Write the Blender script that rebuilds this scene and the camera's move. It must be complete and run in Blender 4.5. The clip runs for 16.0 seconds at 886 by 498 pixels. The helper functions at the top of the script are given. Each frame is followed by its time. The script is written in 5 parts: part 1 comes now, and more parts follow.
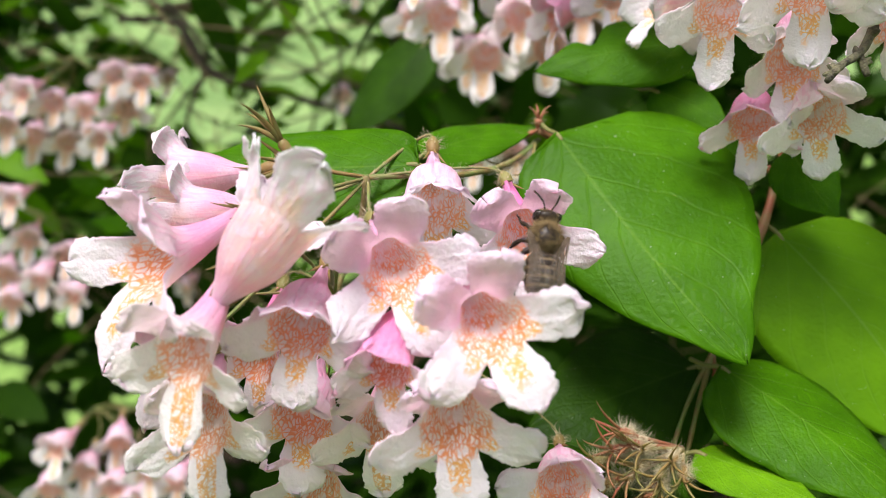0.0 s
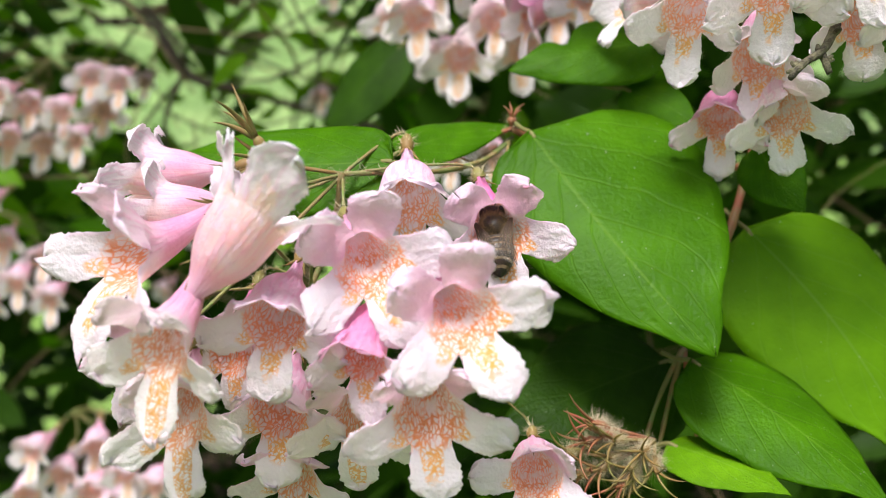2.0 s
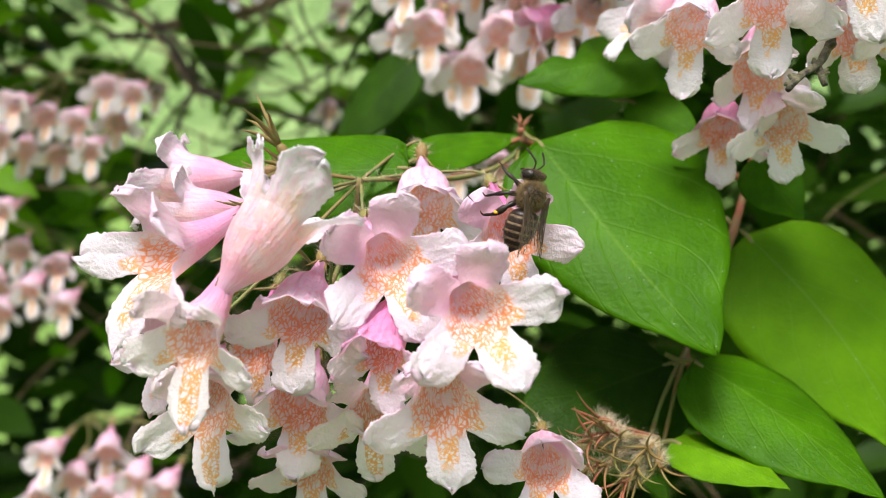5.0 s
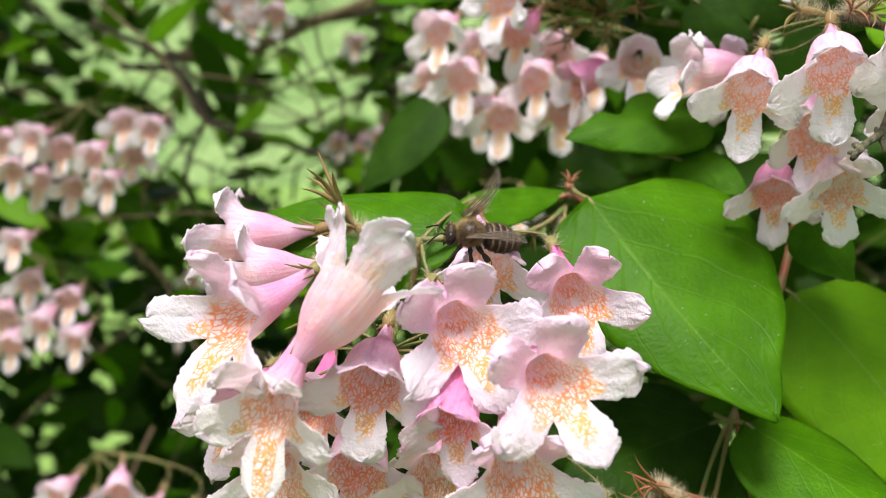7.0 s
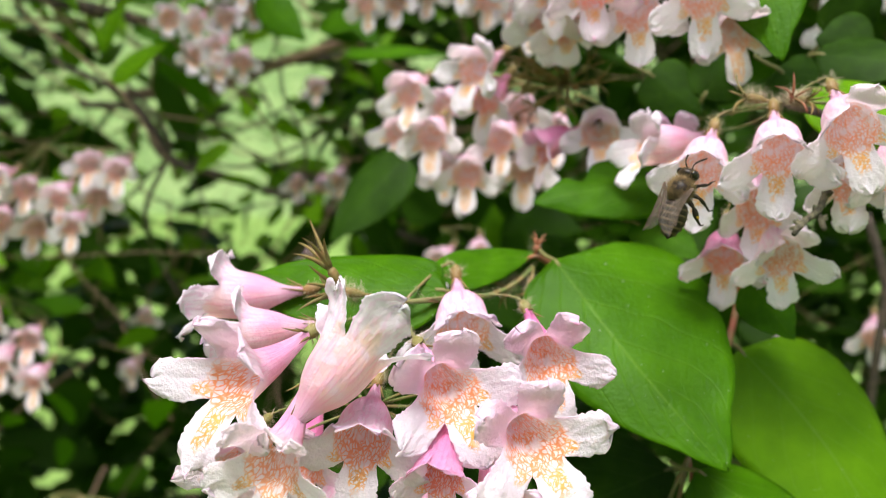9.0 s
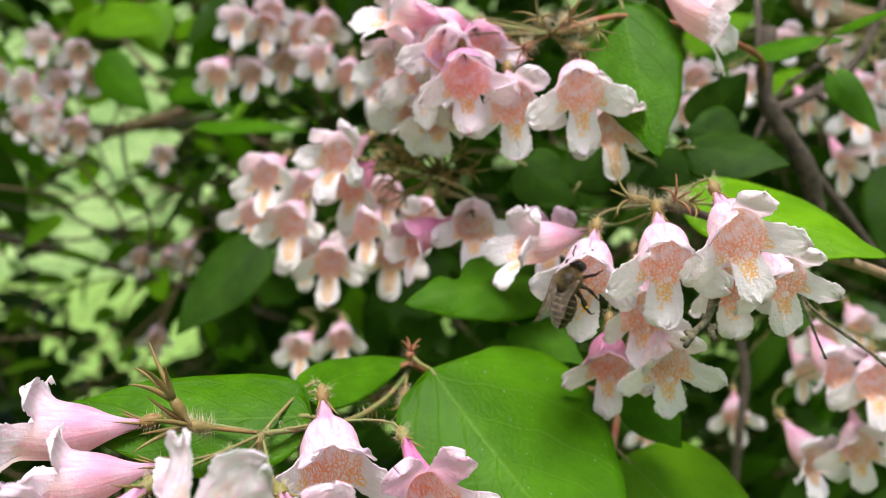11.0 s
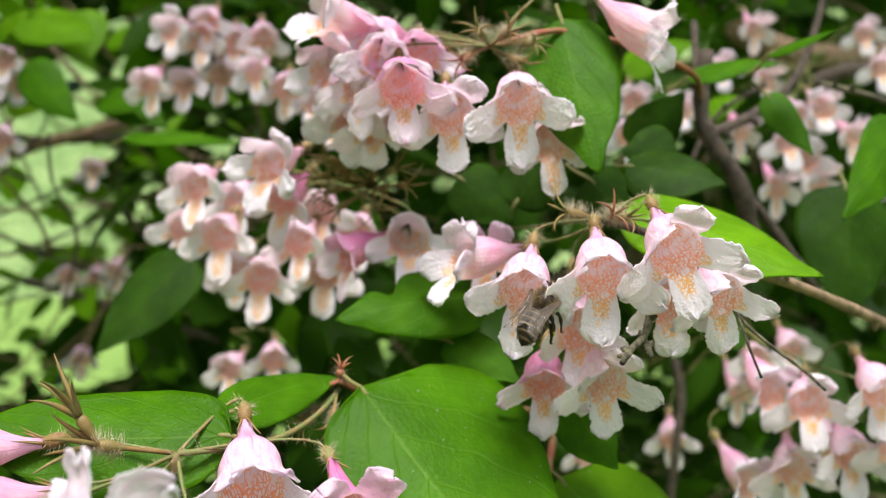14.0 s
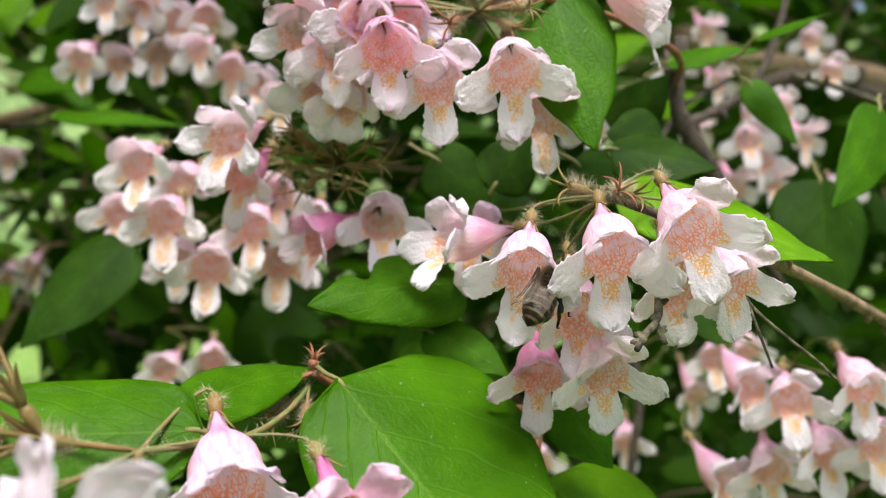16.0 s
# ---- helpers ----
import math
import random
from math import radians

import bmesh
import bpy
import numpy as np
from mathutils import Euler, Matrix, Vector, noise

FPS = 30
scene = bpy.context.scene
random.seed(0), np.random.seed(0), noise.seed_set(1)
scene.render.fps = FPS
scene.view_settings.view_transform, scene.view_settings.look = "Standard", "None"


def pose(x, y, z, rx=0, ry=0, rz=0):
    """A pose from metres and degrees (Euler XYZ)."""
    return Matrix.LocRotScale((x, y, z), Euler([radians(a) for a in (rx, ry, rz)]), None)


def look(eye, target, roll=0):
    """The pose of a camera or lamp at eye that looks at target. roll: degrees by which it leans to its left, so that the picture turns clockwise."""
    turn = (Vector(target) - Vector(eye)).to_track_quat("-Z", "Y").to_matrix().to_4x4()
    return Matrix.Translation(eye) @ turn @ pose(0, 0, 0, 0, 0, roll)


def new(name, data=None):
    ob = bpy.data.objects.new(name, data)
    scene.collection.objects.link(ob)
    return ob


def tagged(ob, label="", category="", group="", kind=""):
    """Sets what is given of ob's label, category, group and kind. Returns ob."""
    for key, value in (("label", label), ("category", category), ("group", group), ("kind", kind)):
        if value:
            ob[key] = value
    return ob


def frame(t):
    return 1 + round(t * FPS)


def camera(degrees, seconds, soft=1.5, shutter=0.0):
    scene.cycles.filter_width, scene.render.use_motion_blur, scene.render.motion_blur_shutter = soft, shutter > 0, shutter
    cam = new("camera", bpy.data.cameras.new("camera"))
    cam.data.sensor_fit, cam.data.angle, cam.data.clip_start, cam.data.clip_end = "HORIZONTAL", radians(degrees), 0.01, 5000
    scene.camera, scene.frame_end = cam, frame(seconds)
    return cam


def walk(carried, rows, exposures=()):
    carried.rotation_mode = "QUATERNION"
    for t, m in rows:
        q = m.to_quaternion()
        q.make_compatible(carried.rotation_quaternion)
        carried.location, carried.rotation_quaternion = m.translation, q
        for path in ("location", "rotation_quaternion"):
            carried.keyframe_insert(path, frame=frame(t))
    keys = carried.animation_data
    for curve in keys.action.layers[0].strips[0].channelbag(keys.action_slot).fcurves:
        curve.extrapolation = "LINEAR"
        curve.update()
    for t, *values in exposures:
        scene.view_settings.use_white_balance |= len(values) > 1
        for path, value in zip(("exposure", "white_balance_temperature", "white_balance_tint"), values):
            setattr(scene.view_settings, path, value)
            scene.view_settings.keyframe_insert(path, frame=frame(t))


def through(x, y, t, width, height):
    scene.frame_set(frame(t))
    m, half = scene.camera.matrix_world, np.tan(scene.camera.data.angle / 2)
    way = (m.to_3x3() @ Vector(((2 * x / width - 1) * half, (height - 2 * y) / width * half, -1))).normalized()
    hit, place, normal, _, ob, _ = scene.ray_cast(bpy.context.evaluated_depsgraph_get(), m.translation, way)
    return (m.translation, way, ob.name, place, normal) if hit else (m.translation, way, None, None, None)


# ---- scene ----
cam = camera(55.3, 16.0, soft=0.9, shutter=0.12)
cam.data.dof.use_dof = True
cam.data.dof.focus_distance = 0.127
cam.data.dof.aperture_fstop = 19.5
METRES, EYE, TILT, LEAN, TURN = 0.11, 1.2, -12.0, 0.0, 0.0
ROWS = [
    (0.0, 0.0, 0.0, 0.0, 0.0, 0.0, -0.0),
    (0.5, 0.0074, -0.0207, 0.0057, -0.44, -0.24, -0.12),
    (1.0, 0.0064, -0.0272, 0.0052, -0.94, -0.0, -0.1),
    (1.5, 0.0075, -0.0245, 0.0108, -1.25, -0.34, -0.02),
    (2.0, 0.0097, -0.0165, -0.0126, -1.29, 0.27, 0.28),
    (2.5, 0.0213, -0.0296, -0.0349, -0.98, 0.55, 0.56),
    (3.0, 0.013, -0.0566, -0.0421, -1.3, 0.42, 0.68),
    (5.5, -0.0243, -0.0761, -0.0198, -1.2, 1.74, -0.12),
    (6.0, -0.0555, -0.073, 0.0072, -1.61, 2.18, -0.41),
    (6.5, -0.0754, -0.0728, 0.0234, -1.21, 2.59, -0.72),
    (7.0, -0.1129, -0.0654, 0.0206, -1.81, 3.05, -0.78),
    (7.5, -0.1252, -0.0669, 0.0203, -1.25, 3.01, -1.01),
    (8.0, -0.1576, -0.0755, 0.0126, -1.88, 3.55, -1.13),
    (8.5, -0.1863, -0.1052, 0.01, -3.53, 4.75, -1.11),
    (9.0, -0.1725, -0.1668, 0.0626, -5.39, 5.27, -1.16),
    (9.5, -0.1795, -0.1314, 0.111, -9.81, 7.18, -0.5),
    (10.0, -0.1747, -0.0865, 0.1493, -13.46, 8.68, 0.55),
    (12.5, -0.1788, 0.027, 0.1699, -16.46, 9.99, 0.71),
    (13.0, -0.208, 0.041, 0.1603, -18.03, 10.62, 0.74),
    (13.5, -0.1689, 0.0163, 0.1658, -18.14, 10.49, 0.49),
    (14.0, -0.1487, 0.0199, 0.1515, -19.02, 10.99, 0.54),
    (14.5, -0.1615, 0.0256, 0.1661, -20.22, 10.62, 0.63),
    (15.0, -0.1681, 0.0518, 0.1585, -20.89, 10.98, 0.81),
    (15.5, -0.1923, 0.1292, 0.1381, -22.65, 11.46, 0.96),
    (16.0, -0.1985, 0.1875, 0.1282, -24.36, 11.64, 0.83),
]
walk(cam, [(t, pose(0, 0, EYE, TILT, LEAN, TURN) @ pose(METRES * x, METRES * y, METRES * z, 90 + pitch, roll, yaw)) for t, x, y, z, yaw, pitch, roll in ROWS])

# ---- light ----
world = bpy.data.worlds.new("world")
scene.world = world
world.use_nodes = True
_nt = world.node_tree
_sky = _nt.nodes.new("ShaderNodeTexSky")
_sky.sky_type = "NISHITA"
_sky.sun_disc = False
_sky.sun_elevation = radians(67.1)
_sky.sun_rotation = radians(207)
_sky.air_density = 1.0
_sky.dust_density = 5.0
_sky.ozone_density = 0.4
_nt.links.new(_sky.outputs[0], _nt.nodes["Background"].inputs[0])
_nt.nodes["Background"].inputs[1].default_value = 0.12

_sun = bpy.data.lights.new("sun", "SUN")
_sun.energy = 3.7
_sun.angle = radians(20)
_sun.color = (1.0, 0.978, 0.982)
sun = new("sun", _sun)
sun.matrix_world = look((-0.34, -0.66, 1.2 + 1.76), (0, 0, 1.2))
scene.view_settings.exposure = 0.66

# ---- materials ----


def material(name):
    m = bpy.data.materials.new(name)
    m.use_nodes = True
    nt = m.node_tree
    return m, nt, nt.nodes["Principled BSDF"]


class Nodes:
    """Short forms for node building."""

    def __init__(self, nt):
        self.nt = nt

    def node(self, kind, operation=None, feature=None):
        n = self.nt.nodes.new(kind)
        if operation:
            n.operation = operation
        if feature:
            n.feature = feature
        return n

    def put(self, socket, value):
        if isinstance(value, bpy.types.NodeSocket):
            self.nt.links.new(value, socket)
        else:
            socket.default_value = value

    def math(self, op, a, b=0.0, clamp=False):
        n = self.node("ShaderNodeMath", operation=op)
        n.use_clamp = clamp
        self.put(n.inputs[0], a)
        self.put(n.inputs[1], b)
        return n.outputs[0]

    def step(self, x, lo, hi):
        n = self.node("ShaderNodeMapRange")
        n.interpolation_type = "SMOOTHSTEP"
        self.put(n.inputs[0], x)
        self.put(n.inputs[1], lo)
        self.put(n.inputs[2], hi)
        return n.outputs[0]

    def mix(self, f, a, b):
        n = self.node("ShaderNodeMix")
        n.data_type = "RGBA"
        self.put(n.inputs[0], f)
        self.put(n.inputs[6], a if isinstance(a, bpy.types.NodeSocket) else (*a, 1))
        self.put(n.inputs[7], b if isinstance(b, bpy.types.NodeSocket) else (*b, 1))
        return n.outputs[2]

    def coords(self, scale=(1, 1, 1), out="Object"):
        c = self.node("ShaderNodeTexCoord")
        m = self.node("ShaderNodeMapping")
        m.inputs["Scale"].default_value = scale
        self.nt.links.new(c.outputs[out], m.inputs[0])
        return m.outputs[0]

    def noise(self, scale, detail=3.0, rough=0.55, vector=None):
        n = self.node("ShaderNodeTexNoise")
        n.inputs["Scale"].default_value = scale
        n.inputs["Detail"].default_value = detail
        n.inputs["Roughness"].default_value = rough
        self.put(n.inputs["Vector"], vector if vector is not None else self.coords())
        return n.outputs[0]

    def bump(self, height, strength, distance):
        n = self.node("ShaderNodeBump")
        n.inputs["Strength"].default_value = strength
        n.inputs["Distance"].default_value = distance
        self.nt.links.new(height, n.inputs["Height"])
        return n.outputs[0]

    def uv(self):
        c = self.node("ShaderNodeTexCoord")
        s = self.node("ShaderNodeSeparateXYZ")
        self.nt.links.new(c.outputs["UV"], s.inputs[0])
        return s.outputs[0], s.outputs[1]

    def leafy(self, bsdf, colour, amount, normal=None):
        """Lets a part of the light through a thin petal or leaf."""
        out = self.nt.nodes["Material Output"]
        t = self.node("ShaderNodeBsdfTranslucent")
        self.put(t.inputs[0], colour)
        if normal is not None:
            self.nt.links.new(normal, t.inputs["Normal"])
        mix = self.node("ShaderNodeMixShader")
        mix.inputs[0].default_value = amount
        self.nt.links.new(bsdf.outputs[0], mix.inputs[1])
        self.nt.links.new(t.outputs[0], mix.inputs[2])
        self.nt.links.new(mix.outputs[0], out.inputs[0])


def petal_inner(name, lobe, upper, throat, line, patch, reach=1.0):
    """u: round the mouth, 0.5 at the lower lip; v: 0 at the base of the tube, 1 at its mouth, 2 at the tip of a petal."""
    m, nt, b = material(name)
    n = Nodes(nt)
    u, v = n.uv()
    d = n.math("ABSOLUTE", n.math("SUBTRACT", u, 0.5))
    blot = n.noise(170, 3)
    fine = n.noise(700, 3)
    # pink flush: strong on the two upper petals, faint towards the mouth on the others
    high = n.math("MULTIPLY", n.step(d, 0.27, 0.33), n.math("SUBTRACT", 0.95, n.math("MULTIPLY", n.step(v, 1.35, 1.95), 0.5)))
    flush = n.math("MULTIPLY", n.math("SUBTRACT", 1.0, n.step(v, 1.0, 1.6)), n.math("MULTIPLY", n.step(blot, 0.42, 0.66), 0.3))
    col = n.mix(n.math("ADD", high, flush, True), lobe, upper)
    inside = n.math("SUBTRACT", 1.0, n.step(v, 0.9, 1.1))
    low = n.math("SUBTRACT", 1.0, n.step(d, 0.2, 0.33))
    col = n.mix(n.math("MULTIPLY", n.math("MULTIPLY", inside, low), 0.85), col, throat)
    # warped coordinates on the flower
    nz = n.node("ShaderNodeTexNoise")
    nz.inputs["Scale"].default_value = 300
    nz.inputs["Detail"].default_value = 3
    nt.links.new(n.coords(), nz.inputs["Vector"])
    sep = n.node("ShaderNodeSeparateXYZ")
    nt.links.new(nz.outputs[1], sep.inputs[0])

    def warped(su, sv, by):
        comb = n.node("ShaderNodeCombineXYZ")
        nt.links.new(n.math("ADD", n.math("MULTIPLY", u, su), n.math("MULTIPLY", sep.outputs[0], by)), comb.inputs[0])
        nt.links.new(n.math("ADD", n.math("MULTIPLY", v, sv), n.math("MULTIPLY", sep.outputs[1], by)), comb.inputs[1])
        return comb.outputs[0]

    # the net of orange lines in the throat
    vo = n.node("ShaderNodeTexVoronoi", feature="DISTANCE_TO_EDGE")
    vo.inputs["Scale"].default_value = 1.0
    nt.links.new(warped(41.0, 12.0, 3.2), vo.inputs["Vector"])
    net = n.math("SUBTRACT", 1.0, n.step(vo.outputs[0], 0.05, 0.17))
    end = n.math("SUBTRACT", 1.0, n.step(n.math("ADD", v, n.math("MULTIPLY", fine, 0.3)), 1.14, 1.28))
    net = n.math("MULTIPLY", n.math("MULTIPLY", net, end), n.math("MULTIPLY", low, n.step(v, 0.12, 0.45)))
    net = n.math("MULTIPLY", net, n.step(n.noise(330, 2), 0.3, 0.48))
    col = n.mix(n.math("MULTIPLY", net, 0.95), col, line)
    # broken streaks of deeper orange on the lower lip, a few beside it
    streak = n.noise(1.0, 2, 0.5, warped(60.0, 7.0, 4.0))
    streak = n.math("MAXIMUM", n.step(streak, 0.51, 0.58), n.math("SUBTRACT", 1.0, n.step(vo.outputs[0], 0.045, 0.13)))
    centre = n.math("SUBTRACT", 1.0, n.step(d, 0.03, 0.07))
    beside = n.math("MULTIPLY", n.math("SUBTRACT", 1.0, n.step(n.math("ABSOLUTE", n.math("SUBTRACT", d, 0.15)), 0.015, 0.05)), 0.5)
    far = n.math("ADD", 0.98, n.math("MULTIPLY", n.math("MAXIMUM", centre, beside), 0.6 * reach))
    far = n.math("ADD", far, n.math("MULTIPLY", n.math("SUBTRACT", blot, 0.5), 0.9))
    lip = n.math("MULTIPLY", n.math("SUBTRACT", 1.0, n.step(n.math("SUBTRACT", v, far), -0.1, 0.06)), n.step(v, 0.93, 1.08))
    lip = n.math("MULTIPLY", n.math("MULTIPLY", lip, streak), n.step(n.math("MAXIMUM", centre, beside), 0.05, 0.3))
    col = n.mix(n.math("MULTIPLY", lip, 0.95), col, patch)
    nt.links.new(col, b.inputs["Base Color"])
    b.inputs["Roughness"].default_value = 0.46
    b.inputs["Specular IOR Level"].default_value = 0.32
    h = n.math("ADD", n.noise(2600, 2), n.math("MULTIPLY", n.noise(1000, 2), 1.8))
    bump = n.bump(h, 0.5, 0.00034)
    nt.links.new(bump, b.inputs["Normal"])
    n.leafy(b, n.mix(0.45, col, (0.97, 0.95, 0.95)), 0.55, bump)
    return m


def petal_outer(name, pale, deep):
    m, nt, b = material(name)
    n = Nodes(nt)
    u, v = n.uv()
    veins = n.node("ShaderNodeTexNoise")
    veins.inputs["Scale"].default_value = 5.0
    veins.inputs["Detail"].default_value = 4
    comb = n.node("ShaderNodeCombineXYZ")
    nt.links.new(n.math("MULTIPLY", u, 9.0), comb.inputs[0])
    nt.links.new(n.math("MULTIPLY", v, 0.5), comb.inputs[1])
    nt.links.new(comb.outputs[0], veins.inputs["Vector"])
    blot = n.noise(230, 3)
    base = n.math("SUBTRACT", 1.0, n.step(v, 0.35, 1.25))
    f = n.math("MULTIPLY", base, n.math("ADD", 0.35, n.math("MULTIPLY", n.step(blot, 0.3, 0.7), 0.65)))
    f = n.math("ADD", f, n.math("MULTIPLY", n.step(veins.outputs[0], 0.48, 0.62), 0.5), True)
    col = n.mix(f, pale, deep)
    nt.links.new(col, b.inputs["Base Color"])
    b.inputs["Roughness"].default_value = 0.5
    b.inputs["Specular IOR Level"].default_value = 0.3
    h = n.math("ADD", n.math("MULTIPLY", veins.outputs[0], 1.8), n.math("MULTIPLY", n.noise(1300, 2), 1.3))
    bump = n.bump(h, 0.5, 0.0004)
    nt.links.new(bump, b.inputs["Normal"])
    n.leafy(b, n.mix(0.65, col, (0.97, 0.94, 0.95)), 0.72, bump)
    return m


WHITE = (0.94, 0.908, 0.965)
INNER = {
    "pale": petal_inner("petal_inner_pale", WHITE, (0.94, 0.79, 0.89), (0.97, 0.9, 0.86), (0.96, 0.38, 0.07), (0.98, 0.48, 0.01)),
    "pink": petal_inner("petal_inner_pink", (0.945, 0.88, 0.955), (0.93, 0.58, 0.8), (0.96, 0.84, 0.79), (0.97, 0.3, 0.03), (0.98, 0.43, 0.004)),
    "aged": petal_inner("petal_inner_aged", (0.92, 0.885, 0.895), (0.9, 0.68, 0.77), (0.95, 0.87, 0.81), (0.9, 0.36, 0.08), (0.86, 0.42, 0.03), 1.5),
}
INNER["rose"] = petal_inner("petal_inner_rose", (0.93, 0.84, 0.91), (0.9, 0.4, 0.68), (0.93, 0.74, 0.7), (0.92, 0.22, 0.03), (0.96, 0.42, 0.02))
OUTER = {
    "pale": petal_outer("petal_outer_pale", (0.94, 0.84, 0.93), (0.92, 0.5, 0.76)),
    "pink": petal_outer("petal_outer_pink", (0.93, 0.8, 0.9), (0.9, 0.38, 0.65)),
    "deep": petal_outer("petal_outer_deep", (0.9, 0.45, 0.7), (0.84, 0.14, 0.47)),
}


def leaf_material(name, dark, light, vein, through):
    m, nt, b = material(name)
    n = Nodes(nt)
    u, v = n.uv()
    a = n.math("ABSOLUTE", n.math("SUBTRACT", u, 0.5))
    s = n.math("SUBTRACT", v, n.math("MULTIPLY", a, 0.95))
    s = n.math("ADD", n.math("MULTIPLY", s, 5.0), n.math("MULTIPLY", n.noise(3, 2), 0.9))
    saw = n.math("ABSOLUTE", n.math("SUBTRACT", n.math("FRACT", s), 0.5))
    line = n.math("SUBTRACT", 1.0, n.step(saw, 0.0, 0.06))
    mid = n.math("SUBTRACT", 1.0, n.step(a, 0.003, 0.012))
    vo = n.node("ShaderNodeTexVoronoi", feature="DISTANCE_TO_EDGE")
    vo.inputs["Scale"].default_value = 30
    nt.links.new(n.coords(), vo.inputs["Vector"])
    cells = n.step(vo.outputs[0], 0.0, 0.3)
    big, fine = n.noise(3.2, 4), n.noise(55, 3)
    col = n.mix(n.step(big, 0.35, 0.7), dark, light)
    col = n.mix(n.math("MULTIPLY", fine, 0.25), col, light)
    col = n.mix(n.math("MULTIPLY", line, 0.08), col, vein)
    col = n.mix(n.math("MULTIPLY", mid, 0.25), col, vein)
    specks = n.step(n.noise(75, 1, 0.4), 0.76, 0.8)
    col = n.mix(n.math("MULTIPLY", specks, 0.3), col, (0.5, 0.55, 0.42))
    nt.links.new(col, b.inputs["Base Color"])
    b.inputs["Roughness"].default_value = 0.42
    b.inputs["Specular IOR Level"].default_value = 0.07
    h = n.math("ADD", n.math("MULTIPLY", cells, 0.12), n.math("MULTIPLY", fine, 0.5))
    h = n.math("SUBTRACT", h, n.math("MULTIPLY", line, 0.25))
    bump = n.bump(h, 0.7, 0.0004)
    nt.links.new(bump, b.inputs["Normal"])
    n.leafy(b, n.mix(0.35, col, through), 0.3, bump)
    return m


LEAF = {
    "fresh": leaf_material("leaf_fresh", (0.031, 0.102, 0.0012), (0.062, 0.183, 0.002), (0.17, 0.3, 0.04), (0.18, 0.52, 0.002)),
    # same leaf, darkened: the shade among the clusters is in this colour
    "dark": leaf_material("leaf_shade_tone", (0.014, 0.041, 0.002), (0.029, 0.079, 0.004), (0.06, 0.13, 0.02), (0.06, 0.18, 0.003)),
    # same leaf, brightened: daylight on and through it is in this colour
    "lime": leaf_material("leaf_daylight_tone", (0.08, 0.205, 0.003), (0.135, 0.31, 0.005), (0.22, 0.36, 0.08), (0.28, 0.55, 0.02)),
}


def plain(name, a, b_, scale, rough, bump=0.3, dist=0.0002, spec=0.4):
    m, nt, b = material(name)
    n = Nodes(nt)
    f = n.noise(scale, 4)
    g = n.noise(scale * 6, 3)
    col = n.mix(n.step(n.math("ADD", n.math("MULTIPLY", f, 0.7), n.math("MULTIPLY", g, 0.3)), 0.35, 0.65), a, b_)
    nt.links.new(col, b.inputs["Base Color"])
    b.inputs["Roughness"].default_value = rough
    b.inputs["Specular IOR Level"].default_value = spec
    nt.links.new(n.bump(g, bump, dist), b.inputs["Normal"])
    return m


STEM = plain("green_stem", (0.11, 0.17, 0.04), (0.2, 0.13, 0.05), 300, 0.6)
MIDRIB = plain("midrib", (0.2, 0.36, 0.06), (0.26, 0.4, 0.1), 300, 0.55)
RED_STEM = plain("red_stem", (0.28, 0.07, 0.04), (0.2, 0.13, 0.05), 250, 0.55)
SEPAL = plain("sepal", (0.2, 0.11, 0.035), (0.16, 0.15, 0.04), 260, 0.6)
HAIR = plain("pale_hair", (0.5, 0.43, 0.29), (0.36, 0.3, 0.18), 500, 0.6)
BARK = plain("bark", (0.095, 0.07, 0.052), (0.035, 0.026, 0.02), 400, 0.85, 0.8, 0.0005)
TAN_BARK = plain("tan_bark", (0.3, 0.2, 0.12), (0.12, 0.08, 0.05), 350, 0.8, 0.8, 0.0005)
LICHEN = plain("lichen_bark", (0.17, 0.155, 0.09), (0.022, 0.017, 0.013), 500, 0.9, 1.0, 0.0006)
GRASS = plain("lawn", (0.12, 0.21, 0.045), (0.19, 0.3, 0.075), 5, 0.9, 0.5, 0.02, 0.1)
BANK = plain("meadow", (0.16, 0.28, 0.08), (0.29, 0.42, 0.15), 1.5, 0.9, 1.0, 0.3)
SOIL = plain("soil", (0.02, 0.014, 0.009), (0.045, 0.032, 0.02), 12, 0.95, 1.0, 0.02, 0.05)
FUR = plain("bee_fur", (0.31, 0.215, 0.1), (0.125, 0.082, 0.038), 900, 0.75, spec=0.2)
CHITIN = plain("bee_chitin", (0.01, 0.007, 0.005), (0.026, 0.015, 0.009), 700, 0.42, 0.25, 0.0001, 0.28)
BAND = plain("bee_band", (0.2, 0.145, 0.085), (0.09, 0.06, 0.033), 1500, 0.7, spec=0.2)
EYE_BLACK = plain("bee_eye", (0.012, 0.009, 0.008), (0.025, 0.017, 0.014), 2500, 0.25)
VEIN = plain("wing_vein", (0.05, 0.03, 0.015), (0.09, 0.055, 0.03), 800, 0.5)
POLLEN = plain("pollen", (0.75, 0.45, 0.04), (0.6, 0.33, 0.02), 2500, 0.9)


def wing_material():
    m, nt, b = material("bee_wing")
    n = Nodes(nt)
    nt.links.new(n.mix(n.noise(900, 3), (0.4, 0.34, 0.26), (0.62, 0.56, 0.47)), b.inputs["Base Color"])
    b.inputs["Roughness"].default_value = 0.3
    b.inputs["Alpha"].default_value = 0.035
    b.inputs["Specular IOR Level"].default_value = 1.0
    nt.links.new(n.bump(n.noise(700, 2), 0.5, 0.0003), b.inputs["Normal"])
    return m


WING = wing_material()

# ---- builders ----


